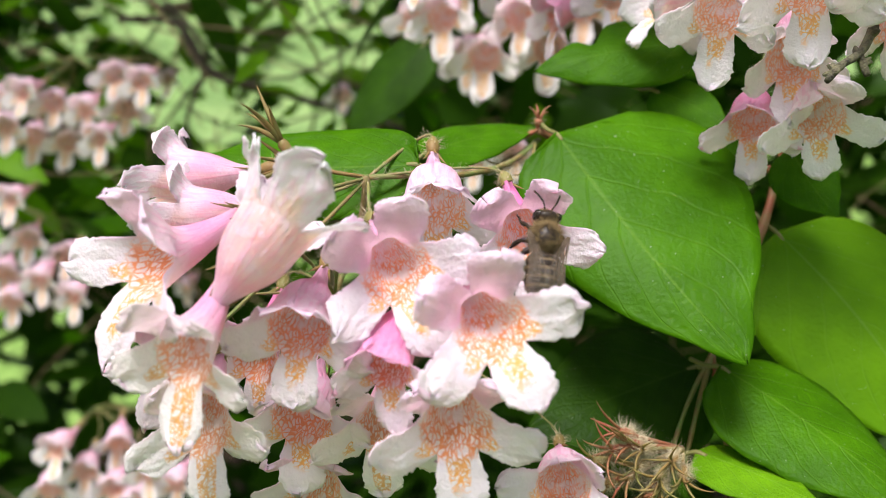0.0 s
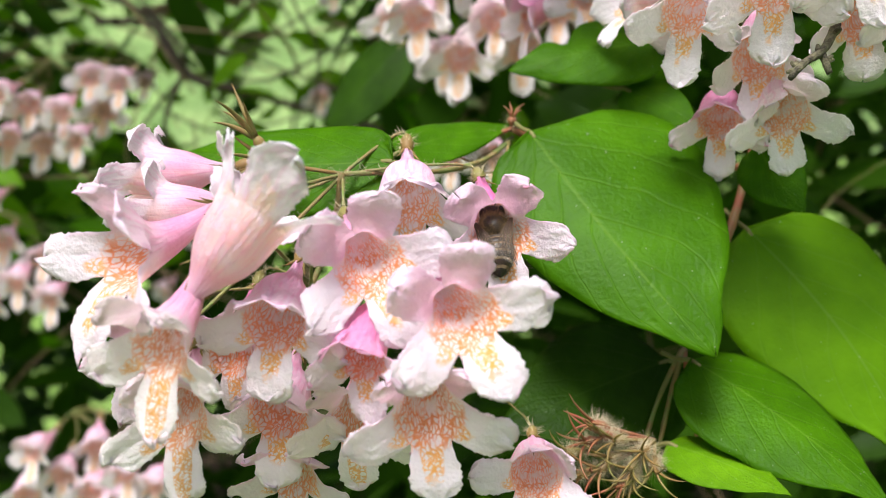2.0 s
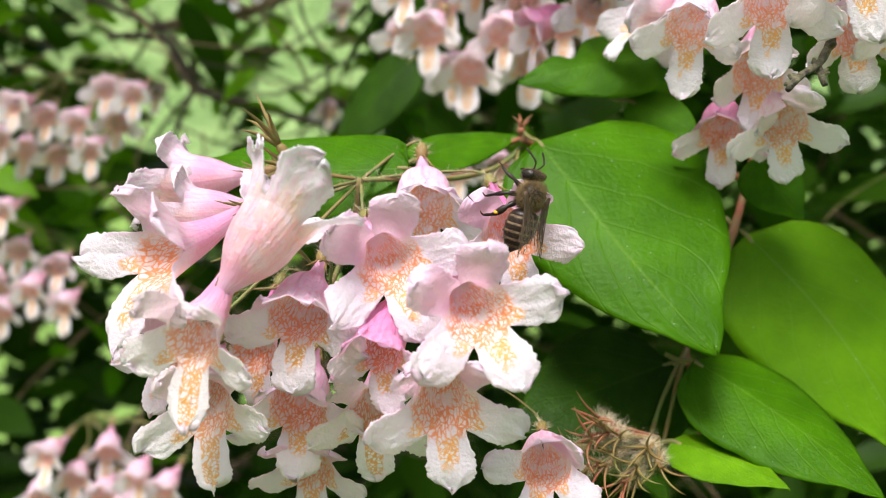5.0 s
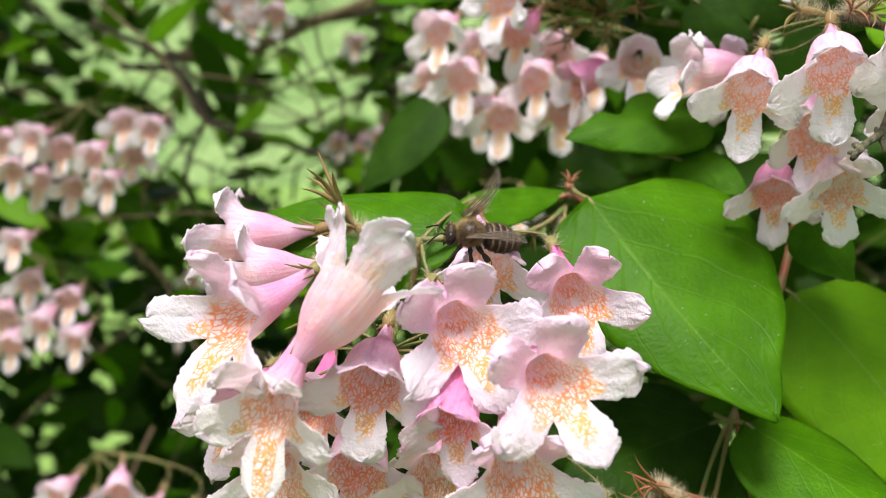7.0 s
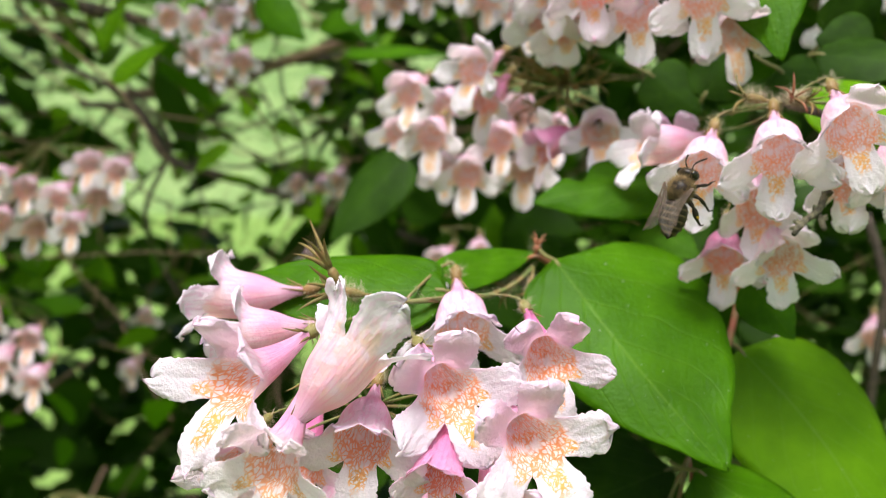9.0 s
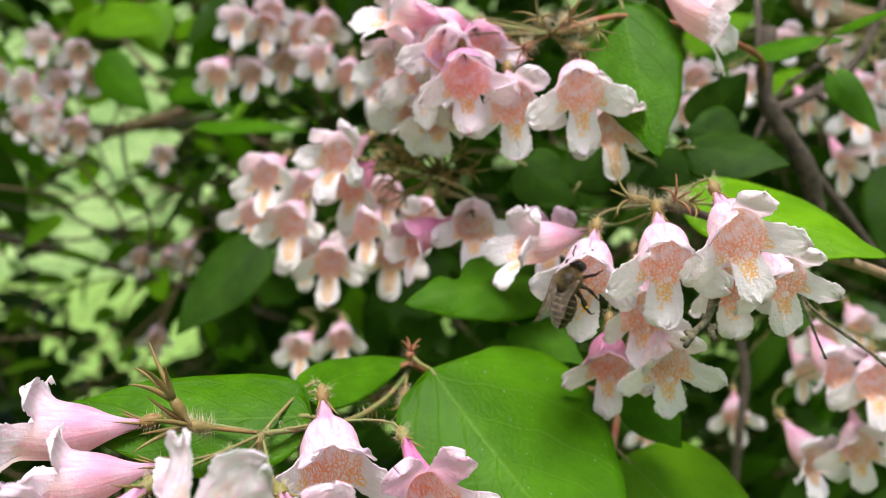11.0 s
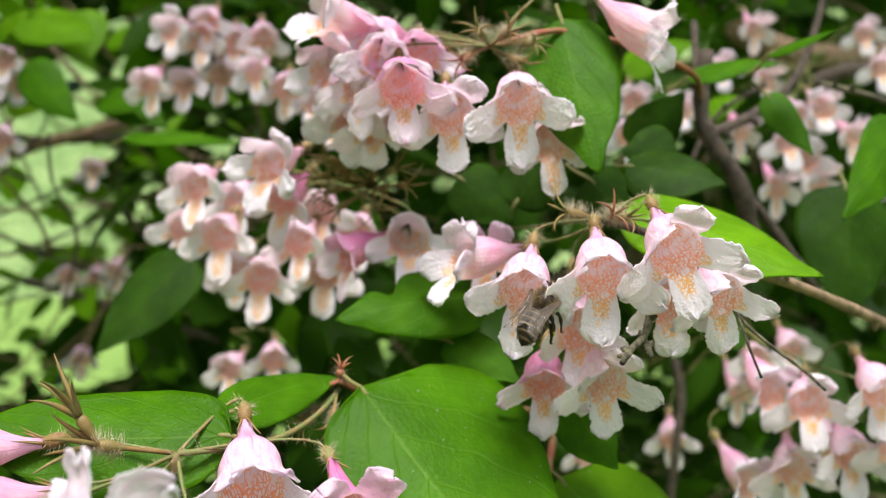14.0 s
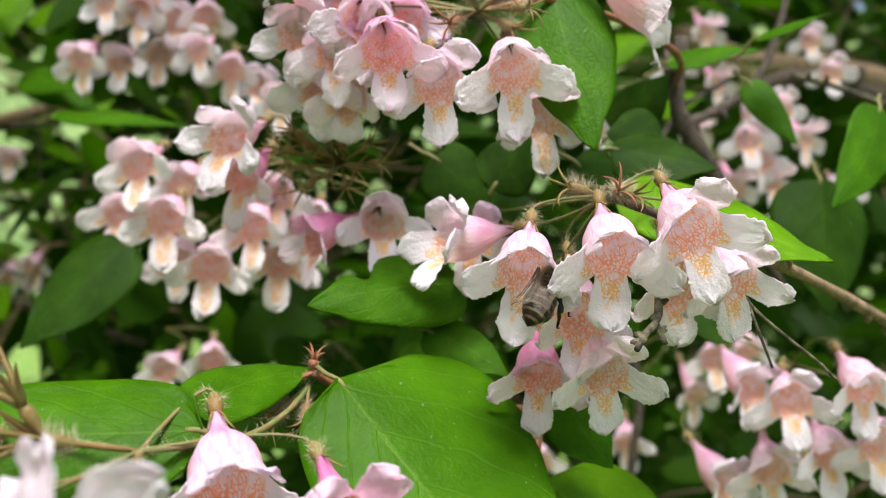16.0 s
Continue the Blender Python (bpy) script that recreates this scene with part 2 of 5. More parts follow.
def mesh_object(name, verts, faces, mats, parent=None, uvs=None, index=None, label="", smooth=True):
    me = bpy.data.meshes.new(name)
    me.from_pydata([tuple(p) for p in verts], [], faces)
    for m in mats:
        me.materials.append(m)
    if uvs is not None:
        layer = me.uv_layers.new(name="UVMap")
        loops = np.empty(len(me.loops), dtype=np.int32)
        me.loops.foreach_get("vertex_index", loops)
        layer.data.foreach_set("uv", np.asarray(uvs, dtype=np.float32)[loops].ravel())
    if index is not None:
        me.polygons.foreach_set("material_index", np.asarray(index, dtype=np.int32))
    if smooth:
        me.polygons.foreach_set("use_smooth", np.ones(len(me.polygons), dtype=bool))
    me.update()
    return attach(name, me, parent, label)


def attach(name, me, parent=None, label=""):
    ob = new(name, me)
    ob.parent = parent
    if label:
        ob["label"] = label
    return ob


def sheet(grid, uv, thick, joint=None):
    """A thin curved sheet with two faces and closed edges, from a grid of points; its first face looks along du x dv. The edge at row joint stays open, where it meets another sheet."""
    n, m, _ = grid.shape
    du, dv = np.gradient(grid, axis=0), np.gradient(grid, axis=1)
    nor = np.cross(du, dv)
    ln = np.linalg.norm(nor, axis=2, keepdims=True)
    nor = np.where(ln > 1e-14, nor / np.maximum(ln, 1e-14), 0)
    a, b = grid + nor * thick / 2, grid - nor * thick / 2
    verts = np.concatenate([a.reshape(-1, 3), b.reshape(-1, 3)])
    k = n * m
    faces, index = [], []
    for i in range(n - 1):
        for j in range(m - 1):
            p, q, r, s = i * m + j, (i + 1) * m + j, (i + 1) * m + j + 1, i * m + j + 1
            faces.append((p, q, r, s))
            index.append(0)
            faces.append((k + s, k + r, k + q, k + p))
            index.append(1)
    rim = [(i, 0) for i in range(n)] + [(n - 1, j) for j in range(1, m)] + [(i, m - 1) for i in range(n - 2, -1, -1)] + [(0, j) for j in range(m - 2, 0, -1)]
    for (i, j), (i2, j2) in zip(rim, rim[1:] + rim[:1]):
        if i == i2 == joint:
            continue
        p, q = i * m + j, i2 * m + j2
        faces.append((q, p, k + p, k + q))
        index.append(0)
    if thick < 0:
        faces = [g[::-1] for g in faces]
    return verts, faces, np.concatenate([uv.reshape(-1, 2)] * 2), index


def tube_mesh(points, radii, sides=8, wobble=0.0, seed=0):
    """Verts and faces of a closed tube along a line."""
    pts = [Vector(p) for p in points]
    rng = random.Random(seed)
    verts, faces = [], []
    up = Vector((0.123, 0.35, 0.93)).normalized()
    for i, p in enumerate(pts):
        d = (pts[min(i + 1, len(pts) - 1)] - pts[max(i - 1, 0)]).normalized()
        x = d.cross(up)
        if x.length < 0.2:
            x = d.cross(Vector((1, 0, 0)))
        x.normalize()
        y = x.cross(d).normalized()
        for s in range(sides):
            a = 2 * math.pi * s / sides
            r = radii[i] * (1 + wobble * rng.uniform(-1, 1))
            verts.append(p + x * (r * math.cos(a)) + y * (r * math.sin(a)))
    for i in range(len(pts) - 1):
        for s in range(sides):
            s2 = (s + 1) % sides
            faces.append((i * sides + s, i * sides + s2, (i + 1) * sides + s2, (i + 1) * sides + s))
    faces.append(tuple(range(sides - 1, -1, -1)))
    faces.append(tuple((len(pts) - 1) * sides + s for s in range(sides)))
    return verts, faces


def smooth_line(points, steps):
    """Catmull-Rom line through the points."""
    p = [Vector(q) for q in points]
    p = [p[0] * 2 - p[1]] + p + [p[-1] * 2 - p[-2]]
    out = []
    for i in range(1, len(p) - 2):
        for k in range(steps):
            t = k / steps
            a, b, c, d = p[i - 1], p[i], p[i + 1], p[i + 2]
            out.append(0.5 * (2 * b + (c - a) * t + (2 * a - 5 * b + 4 * c - d) * t * t + (3 * b - a - 3 * c + d) * t ** 3))
    out.append(p[-2])
    return out


def join(parts):
    """One list of verts and faces from several."""
    verts, faces = [], []
    for v, f in parts:
        k = len(verts)
        verts += [tuple(q) for q in v]
        faces += [tuple(i + k for i in g) for g in f]
    return verts, faces


def place(x, y, z, yaw=0.0, pitch=0.0, roll=0.0):
    """A thing that faces -y by itself: rolled about its axis, tipped down, then turned."""
    return Matrix.Translation((x, y, z)) @ Matrix.Rotation(radians(yaw), 4, "Z") @ Matrix.Rotation(radians(pitch), 4, "X") @ Matrix.Rotation(radians(roll), 4, "Y")


def hairs(rng, spots, length, r):
    """Fine tapering hairs on (place, direction) spots."""
    parts = []
    for p, d in spots:
        p, d = Vector(p), Vector(d).normalized()
        side = d.cross(Vector((rng.uniform(-1, 1), rng.uniform(-1, 1), rng.uniform(-1, 1)))).normalized()
        other = d.cross(side)
        l = length * rng.uniform(0.6, 1.3)
        bend = side * l * rng.uniform(-0.3, 0.3)
        parts.append(([p + side * r, p - side * r * 0.5 + other * r, p - side * r * 0.5 - other * r, p + d * l + bend], [(0, 1, 3), (1, 2, 3), (2, 0, 3)]))
    return join(parts)


MM = 0.001
FLOWER_MESHES = {}
# lower spread, side spread, upper spread (degrees from the axis), lobe length, tube length, ruffle, opening, inner, outer
STYLES = {
    "open": (88, 92, 66, 7.3, 11.5, 0.3, 1.0, "pink", "pink"),
    "open_pink": (84, 88, 70, 6.9, 11.5, 0.3, 1.0, "pink", "deep"),
    "hood": (78, 86, 8, 6.8, 12.0, 0.32, 0.98, "pink", "pink"),
    "nod": (60, 74, 4, 7.4, 11.0, 0.34, 0.96, "pale", "pink"),
    "nod_pink": (56, 70, 2, 7.2, 11.0, 0.34, 0.94, "pink", "deep"),
    "nod_aged": (60, 72, 8, 7.4, 11.0, 0.4, 0.96, "aged", "pink"),
    "flared": (96, 92, 36, 8.0, 12.5, 0.36, 1.05, "pink", "pink"),
    "bell": (52, 60, 76, 6.0, 14.0, 0.4, 1.0, "pale", "pink"),
    "long": (28, 50, 44, 6.8, 12.4, 0.5, 1.0, "pale", "pale"),
    "aged": (72, 80, 40, 7.4, 13.0, 0.45, 0.97, "aged", "pink"),
    "deep": (56, 60, 6, 6.8, 13.0, 0.3, 0.95, "rose", "deep"),
}
FUNNEL = ((0.0, 1.0), (0.09, 0.85), (0.2, 0.7), (0.36, 0.55), (0.58, 0.41), (0.8, 0.28), (1.0, 0.18))
DOME = ((0.0, 1.0), (0.14, 1.05), (0.3, 1.0), (0.46, 0.8), (0.6, 0.5), (0.74, 0.28), (1.0, 0.15))
TRUMPET = ((0.0, 1.0), (0.12, 0.93), (0.3, 0.86), (0.48, 0.7), (0.66, 0.43), (0.84, 0.23), (1.0, 0.16))


def flower_meshes(style, seed):
    """The meshes of one flower: tube, five petals, calyx. Mouth at the origin, facing -y, upper lip at +z."""
    if (style, seed) in FLOWER_MESHES:
        return FLOWER_MESHES[style, seed]
    low, side, top, lobe, length, ruffle, opening, inner, outer = STYLES[style]
    rng = random.Random(seed * 31 + len(style))
    mats = [INNER[inner], OUTER[outer]]
    rim = 4.5 * opening
    slant = 1.5
    made = []
    trumpet = style in ("bell", "long")
    hooded = top < 20 and not trumpet
    rise = 2.0 if trumpet else (1.6 if hooded else 4.6)
    flare = 12.0 if trumpet else 38.0

    def tube_r(s, knots):
        back = 1 - s
        for (a, ra), (b, rb) in zip(knots, knots[1:]):
            if a <= back <= b + 1e-9:
                q = (back - a) / (b - a)
                return rim * (ra + (rb - ra) * q)
        return rim * 0.16

    def profile(s, knots):
        """The tube's radius, with its corners rounded off."""
        return sum(tube_r(min(max(s + d, 0.0), 1.0), knots) for d in (-0.06, -0.04, -0.02, 0, 0.02, 0.04, 0.06)) / 7 if 0.06 < s < 0.94 else tube_r(s, knots)

    ns, na = 24, 36
    grid, uv = np.zeros((ns, na + 1, 3)), np.zeros((ns, na + 1, 2))
    ph = rng.uniform(0, 6)
    for i in range(ns):
        s = i / (ns - 1)
        for j in range(na + 1):
            a = 2 * math.pi * j / na
            roof = (1.0 if hooded else 0.08) * (0.5 + 0.5 * math.cos(a)) ** (0.4 if hooded else 0.7)
            r = profile(s, TRUMPET) if trumpet else profile(s, FUNNEL) * (1 - roof) + profile(s, DOME if hooded else TRUMPET) * roof
            belly = 1 + 0.12 * (1 - math.cos(a)) / 2 * math.sin(math.pi * s)
            crease = 1 - 0.04 * math.sin(math.pi * s) * (math.cos(5 * a) * 0.6 + 0.5 * math.sin(7 * a + ph))
            r *= belly * crease
            drop = rise * (1 - s) ** 1.7
            lip = slant * math.cos(a) * s ** 3
            grid[i, j] = (r * math.sin(a), length * (1 - s) + lip, r * math.cos(a) + drop)
            uv[i, j] = (j / na, s)
    verts, faces, uvs, index = sheet(grid * MM, uv, -0.09 * MM, ns - 1)
    made.append(("tube", verts, faces, uvs, index))

    nt_, nw = 30, 31
    thumb = 36 if style == "nod" and seed % 2 == 0 else 0
    for centre, spread, k, wide in ((36, top, 0.78, 3.3), (108, side, 1.0, 3.05), (180, low, 1.08, 3.3), (252, side, 1.0, 3.05), (324, top, 0.78, 3.3)):
        upper = centre in (36, 324)
        phi = radians(centre)
        e = np.array((math.sin(phi), 0, math.cos(phi)))
        t_dir = np.array((math.cos(phi), 0, -math.sin(phi)))
        out = np.array((0.0, -1.0, 0.0))
        spread = spread + rng.uniform(-11, 11) + (95 if centre == thumb else 0)
        ll = lobe * k * rng.uniform(0.92, 1.1) * opening
        wm = wide * (1.12 if upper and hooded else 1.0) * rng.uniform(0.95, 1.1) * opening
        f1, f2, tw, lean = rng.uniform(0, 6), rng.uniform(0, 6), rng.uniform(-0.2, 0.2), rng.uniform(-0.14, 0.14)
        off = Vector((rng.uniform(0, 50), rng.uniform(0, 50), rng.uniform(0, 50)))
        teeth = [(rng.uniform(-0.07, 0.05), rng.uniform(-0.07, 0.05)) for i in range(nt_)]
        notch = [rng.uniform(-0.035, 0.025) for j in range(nw)]
        hood = upper and hooded and centre != thumb
        bow = 0.0 if hood else (1.2 if upper else 0.75)
        start = 8.0 if upper and hooded else flare
        grid, uv = np.zeros((nt_, nw, 3)), np.zeros((nt_, nw, 2))
        cr = ca = 0.0
        last = 0.0
        for i in range(nt_):
            tau = i / (nt_ - 1)
            t = 1 - (1 - tau) ** 1.8
            steps = 4
            for q in range(steps):
                tt = last + (t - last) * (q + 0.5) / steps
                th = radians(start + (spread - start) * tt ** 0.85 + (95 * max(tt - 0.5, 0) if hood else 0))
                cr += math.sin(th) * ll * (t - last) / steps
                ca += math.cos(th) * ll * (t - last) / steps
            last = t
            th = radians(start + (spread - start) * t ** 0.85 + (95 * max(t - 0.5, 0) if hood else 0))
            nrm = -math.cos(th) * e + math.sin(th) * out
            if t < 0.62:
                half = wm * (0.82 + 0.18 * math.sin(math.pi * t / 1.24))
            else:
                half = wm * max(1 - ((t - 0.62) / 0.38) ** 2.5, 0.0002) ** 0.46
            for j in range(nw):
                w = -1 + 2 * j / (nw - 1)
                aw = radians(36) * w
                bl = min(t / 0.3, 1)
                bl = bl * bl * (3 - 2 * bl)
                nib = 1 + lean * t * math.copysign(1, w) + 0.16 * t * noise.noise(Vector((math.copysign(1, w) * 4.2, t * 4.0, 0)) + off) + 0.1 * t * noise.noise(Vector((math.copysign(3, w), t * 17.0, 0)) + off)
                nib += teeth[i][0 if w < 0 else 1] * abs(w) ** 5 * min(t * 3, 1)
                lat = (1 - bl) * rim * math.sin(aw) + bl * w * half * nib
                fall = rim * (math.cos(aw) - 1) * ((1 - 0.4 * t) if hood else (1 - t) ** 2)
                wave = ruffle * t * (0.5 * math.sin(2.6 * w + f1) + 0.5 * math.sin(1.8 * w + 3.6 * t + f2))
                wave += ruffle * 1.2 * t * noise.noise(Vector((w * 1.7, t * 2.2, 7)) + off) + 0.2 * t * noise.noise(Vector((w * 4.5, t * 4.5, 3)) + off) + 0.09 * t * noise.noise(Vector((w * 10, t * 9, 3)) + off) - 0.3 * math.exp(-(w / 0.14) ** 2) * t * (1 - t)
                # the margin is finely crimped
                wave += 0.16 * t * abs(w) ** 4 * math.sin(19 * t + f1 * 3 + 2 * math.copysign(1, w)) + 0.14 * t ** 6 * math.sin(9 * w + f2)
                wave += -bow * w * w * t * (1 if upper else t) + tw * w * t * 3
                tip = (0.5 if upper else 1.0) * ll * t * t * (0.12 * noise.noise(Vector((w * 1.6, 1.0, 9)) + off) + 0.07 * noise.noise(Vector((w * 5.5, 4.0, 9)) + off))
                tip += ll * notch[j] * t ** 7
                ang = phi + aw * (1 - bl)
                tang = math.sin(th) * e + math.cos(th) * out
                p = (rim + cr + fall) * e + (ca - slant * math.cos(ang)) * out + lat * t_dir + nrm * wave + tang * (tip * 1.6 - 0.04 * (1 - t) ** 12)
                grid[i, j] = p
                u = (centre + 36 * w) / 360
                uv[i, j] = (min(max(u, 0.0), 1.0), 1 + t)
        verts, faces, uvs, index = sheet(grid * MM, uv, -0.09 * MM, 0)
        made.append(("petal", verts, faces, uvs, index))
    out_meshes = []
    for name, verts, faces, uvs, index in made:
        ob = mesh_object(name, verts, faces, mats, None, uvs, index)
        out_meshes.append((name, ob.data))
        bpy.data.objects.remove(ob)
    # calyx: hairy ovary and five narrow sepals
    parts = [tube_mesh([(0, length + y, rise + 0.35 * y) for y in (-0.2, 0.4, 1.5, 2.6, 3.2)], [0.5, 0.95, 1.15, 0.8, 0.35], 10)]
    for q in range(5):
        a = 2 * math.pi * q / 5 + 0.3
        d = Vector((math.sin(a), 0, math.cos(a)))
        l = rng.uniform(3.0, 4.2)
        line = [Vector((0, length + 0.4, rise)) + d * (0.6 + 0.9 * s + 0.5 * s * s) + Vector((0, -l * s, 0)) for s in (0, 0.25, 0.5, 0.75, 1.0)]
        parts.append(tube_mesh(line, [0.2, 0.24, 0.2, 0.12, 0.03], 5))
    v, f = join(parts)
    ob = mesh_object("calyx", [tuple(c * MM for c in q) for q in v], f, [SEPAL])
    out_meshes.append(("calyx", ob.data))
    bpy.data.objects.remove(ob)
    spots = []
    for q in range(60):
        a, y = rng.uniform(0, 6.28), rng.uniform(0.3, 3.0)
        d = Vector((math.sin(a), rng.uniform(-0.4, 0.4), math.cos(a)))
        spots.append((Vector((0, length + y, rise + 0.3 * y)) + d * 0.9, d))
    v, f = hairs(rng, spots, 1.5, 0.045)
    ob = mesh_object("hair", [tuple(c * MM for c in q) for q in v], f, [HAIR])
    out_meshes.append(("hair", ob.data))
    bpy.data.objects.remove(ob)
    FLOWER_MESHES[style, seed] = (out_meshes, length, rise)
    return FLOWER_MESHES[style, seed]


FLOWER_LABEL = {
    "open": "white and pale pink bell flower with an orange-netted throat",
    "open_pink": "pink-flushed bell flower with orange-netted lower lip",
    "nod": "nodding white flower with pink tube and orange-netted throat",
    "nod_pink": "nodding pink flower with a deep pink tube and white lip",
    "nod_aged": "fading nodding flower with a peach-brown netted throat",
    "hood": "pink bell flower with its upper petals arched over the throat",
    "flared": "wide open white flower with orange-netted lip and pink tube",
    "bell": "pale pink bell flower with half-spread ruffled petals",
    "long": "long pale pink trumpet flower with upright petals",
    "aged": "fading white flower with brownish orange throat",
    "deep": "deep pink bell flower with orange lines in its throat",
}


HAIRY = ("flowers of the front cluster", "flowers of the second cluster", "flowers of the third cluster")


def flower(x, y, z, yaw, pitch, roll, size, style, seed, hub, group):
    meshes, length, rise = flower_meshes(style, seed)
    thing = new("flower")
    thing.matrix_basis = place(x, y, z, yaw, pitch, roll) @ Matrix.Scale(size, 4)
    tagged(thing, FLOWER_LABEL[style], "flower", group)
    calyx = None
    for name, me in meshes:
        ob = attach(name, me, calyx if name == "hair" else thing)
        if name == "calyx":
            calyx = ob
    inv = thing.matrix_basis.inverted()
    a = Vector((0, (length + 3.0) * MM, (rise + 1.0) * MM))
    h = inv @ Vector(hub)
    c = a + Vector((0, 0.35 * (h - a).length, 0))
    line = [a * (1 - t) ** 2 + c * 2 * t * (1 - t) + h * t * t for t in (0, 0.15, 0.3, 0.45, 0.6, 0.75, 0.9, 1.0)]
    v, f = tube_mesh(line, [0.00022] * 4 + [0.00028] * 4, 6)
    pedicel = mesh_object("pedicel", v, f, [STEM], thing)
    if group in HAIRY:
        rng = random.Random(seed)
        spots = []
        for k in range(90):
            i = rng.randrange(len(line) - 1)
            spots.append((line[i].lerp(line[i + 1], rng.random()), Vector((rng.uniform(-1, 1), rng.uniform(-1, 1), rng.uniform(-1, 1)))))
        v, f = hairs(rng, spots, 0.0013, 0.000028)
        mesh_object("hair", v, f, [HAIR], pedicel)
    return thing


LEAF_MESHES = {}


def leaf_meshes(kind, ratio, seed, curl, fold, skew, bite):
    """A leaf of length 1 along +y with its upper side at +z, base at the origin."""
    key = (kind, ratio, seed, curl, fold, skew, bite)
    if key in LEAF_MESHES:
        return LEAF_MESHES[key]
    rng = random.Random(seed)
    n, m = 30, 17
    off = Vector((rng.uniform(0, 90), rng.uniform(0, 90), 0))
    peak = max((t / 20) ** 0.4 * (1 - t / 20) ** 0.92 for t in range(21))
    grid, uv = np.zeros((n, m, 3)), np.zeros((n, m, 2))
    sway = rng.uniform(-0.05, 0.05)
    ridge = []
    for i in range(n):
        t = i / (n - 1)
        half = ratio / 2 * max(t ** 0.4 * (1 - t) ** 0.92 / peak, 0.004)
        half *= 1 - 0.16 * math.exp(-((t - 0.86) / 0.07) ** 2)
        bend = curl * t * t
        mid = Vector((sway * math.sin(math.pi * t), t - abs(curl) * 0.25 * t ** 3, -bend))
        ridge.append(mid + Vector((0, 0, 0.002)))
        for j in range(m):
            w = -1 + 2 * j / (m - 1)
            edge = 1 + 0.03 * noise.noise(Vector((t * 9, w, 2)) + off)
            x = w * half * edge * (1 + skew * math.copysign(1, w))
            if bite and w * bite > 0:
                x *= 1 - abs(bite) * math.exp(-(((t - 0.6) / 0.07) ** 2))
            zf = -fold * 1.6 * abs(x) ** 1.3
            phase = (t - 0.475 * abs(w)) * 5.0 * 2 * math.pi
            quilt = 0.005 * abs(w) * (1 - abs(w) ** 3) * math.cos(phase)
            wave = 0.03 * abs(w) ** 2 * noise.noise(Vector((t * 3.2, w * 1.2, 5)) + off)
            grid[i, j] = (mid.x + x, mid.y, mid.z + zf + quilt + wave)
            uv[i, j] = (0.5 + w / 2, t)
    grid = grid.transpose(1, 0, 2)
    uv = uv.transpose(1, 0, 2)
    verts, faces, uvs, index = sheet(grid, uv, 0.008)
    blade = mesh_object("blade", verts, faces, [LEAF[kind]], None, uvs, [0] * len(faces))
    rib_v, rib_f = tube_mesh([r + Vector((0, 0, -0.0075)) for r in ridge[::3]], [0.003 * (1 - 0.85 * k / 9) for k in range(len(ridge[::3]))], 6)
    rib = mesh_object("midrib", rib_v, rib_f, [MIDRIB])
    LEAF_MESHES[key] = (blade.data, rib.data)
    bpy.data.objects.remove(blade)
    bpy.data.objects.remove(rib)
    return LEAF_MESHES[key]


LEAF_LABEL = {
    "fresh": "fresh green oval pointed leaf with fine veins",
    "dark": "oval leaf, dark green with shade put into its colour",
    "lime": "oval leaf, light yellow-green with daylight put into its colour",
}


def leaf(base, tip, width, normal, kind="fresh", curl=0.08, fold=0.15, seed=1, skew=0.0, bite=0.0, stalk=None):
    """A leaf from base to tip, its width in mm, its upper side towards normal; stalk: where its petiole begins."""
    b, t = Vector(base), Vector(tip)
    y = t - b
    l = y.length * (1 + 0.12 * abs(curl))
    y.normalize()
    nrm = Vector(normal)
    z = (nrm - y * nrm.dot(y)).normalized()
    x = y.cross(z)
    thing = new("leaf")
    rot = Matrix((x, y, z)).transposed().to_4x4()
    tip_down = Matrix.Rotation(math.atan2(curl, 1 - abs(curl) * 0.25), 4, "X")
    thing.matrix_basis = Matrix.Translation(b) @ rot @ tip_down @ Matrix.Scale(l, 4)
    tagged(thing, LEAF_LABEL[kind], "leaf", "leaves of the shrub")
    blade, rib = leaf_meshes(kind, round(width * MM / l, 2), seed, curl, fold, skew, bite)
    attach("blade", blade, thing)
    attach("midrib", rib, thing)
    s = Vector(stalk) if stalk else b - y * 0.006 - z * 0.003
    inv = thing.matrix_basis.inverted()
    v, f = tube_mesh([inv @ q for q in smooth_line([s, (s + b) / 2 - z * 0.0006, b, b + y * 0.002], 3)], [0.00045 / l] * 10, 6)
    mesh_object("petiole", v, f, [STEM], thing)
    return thing


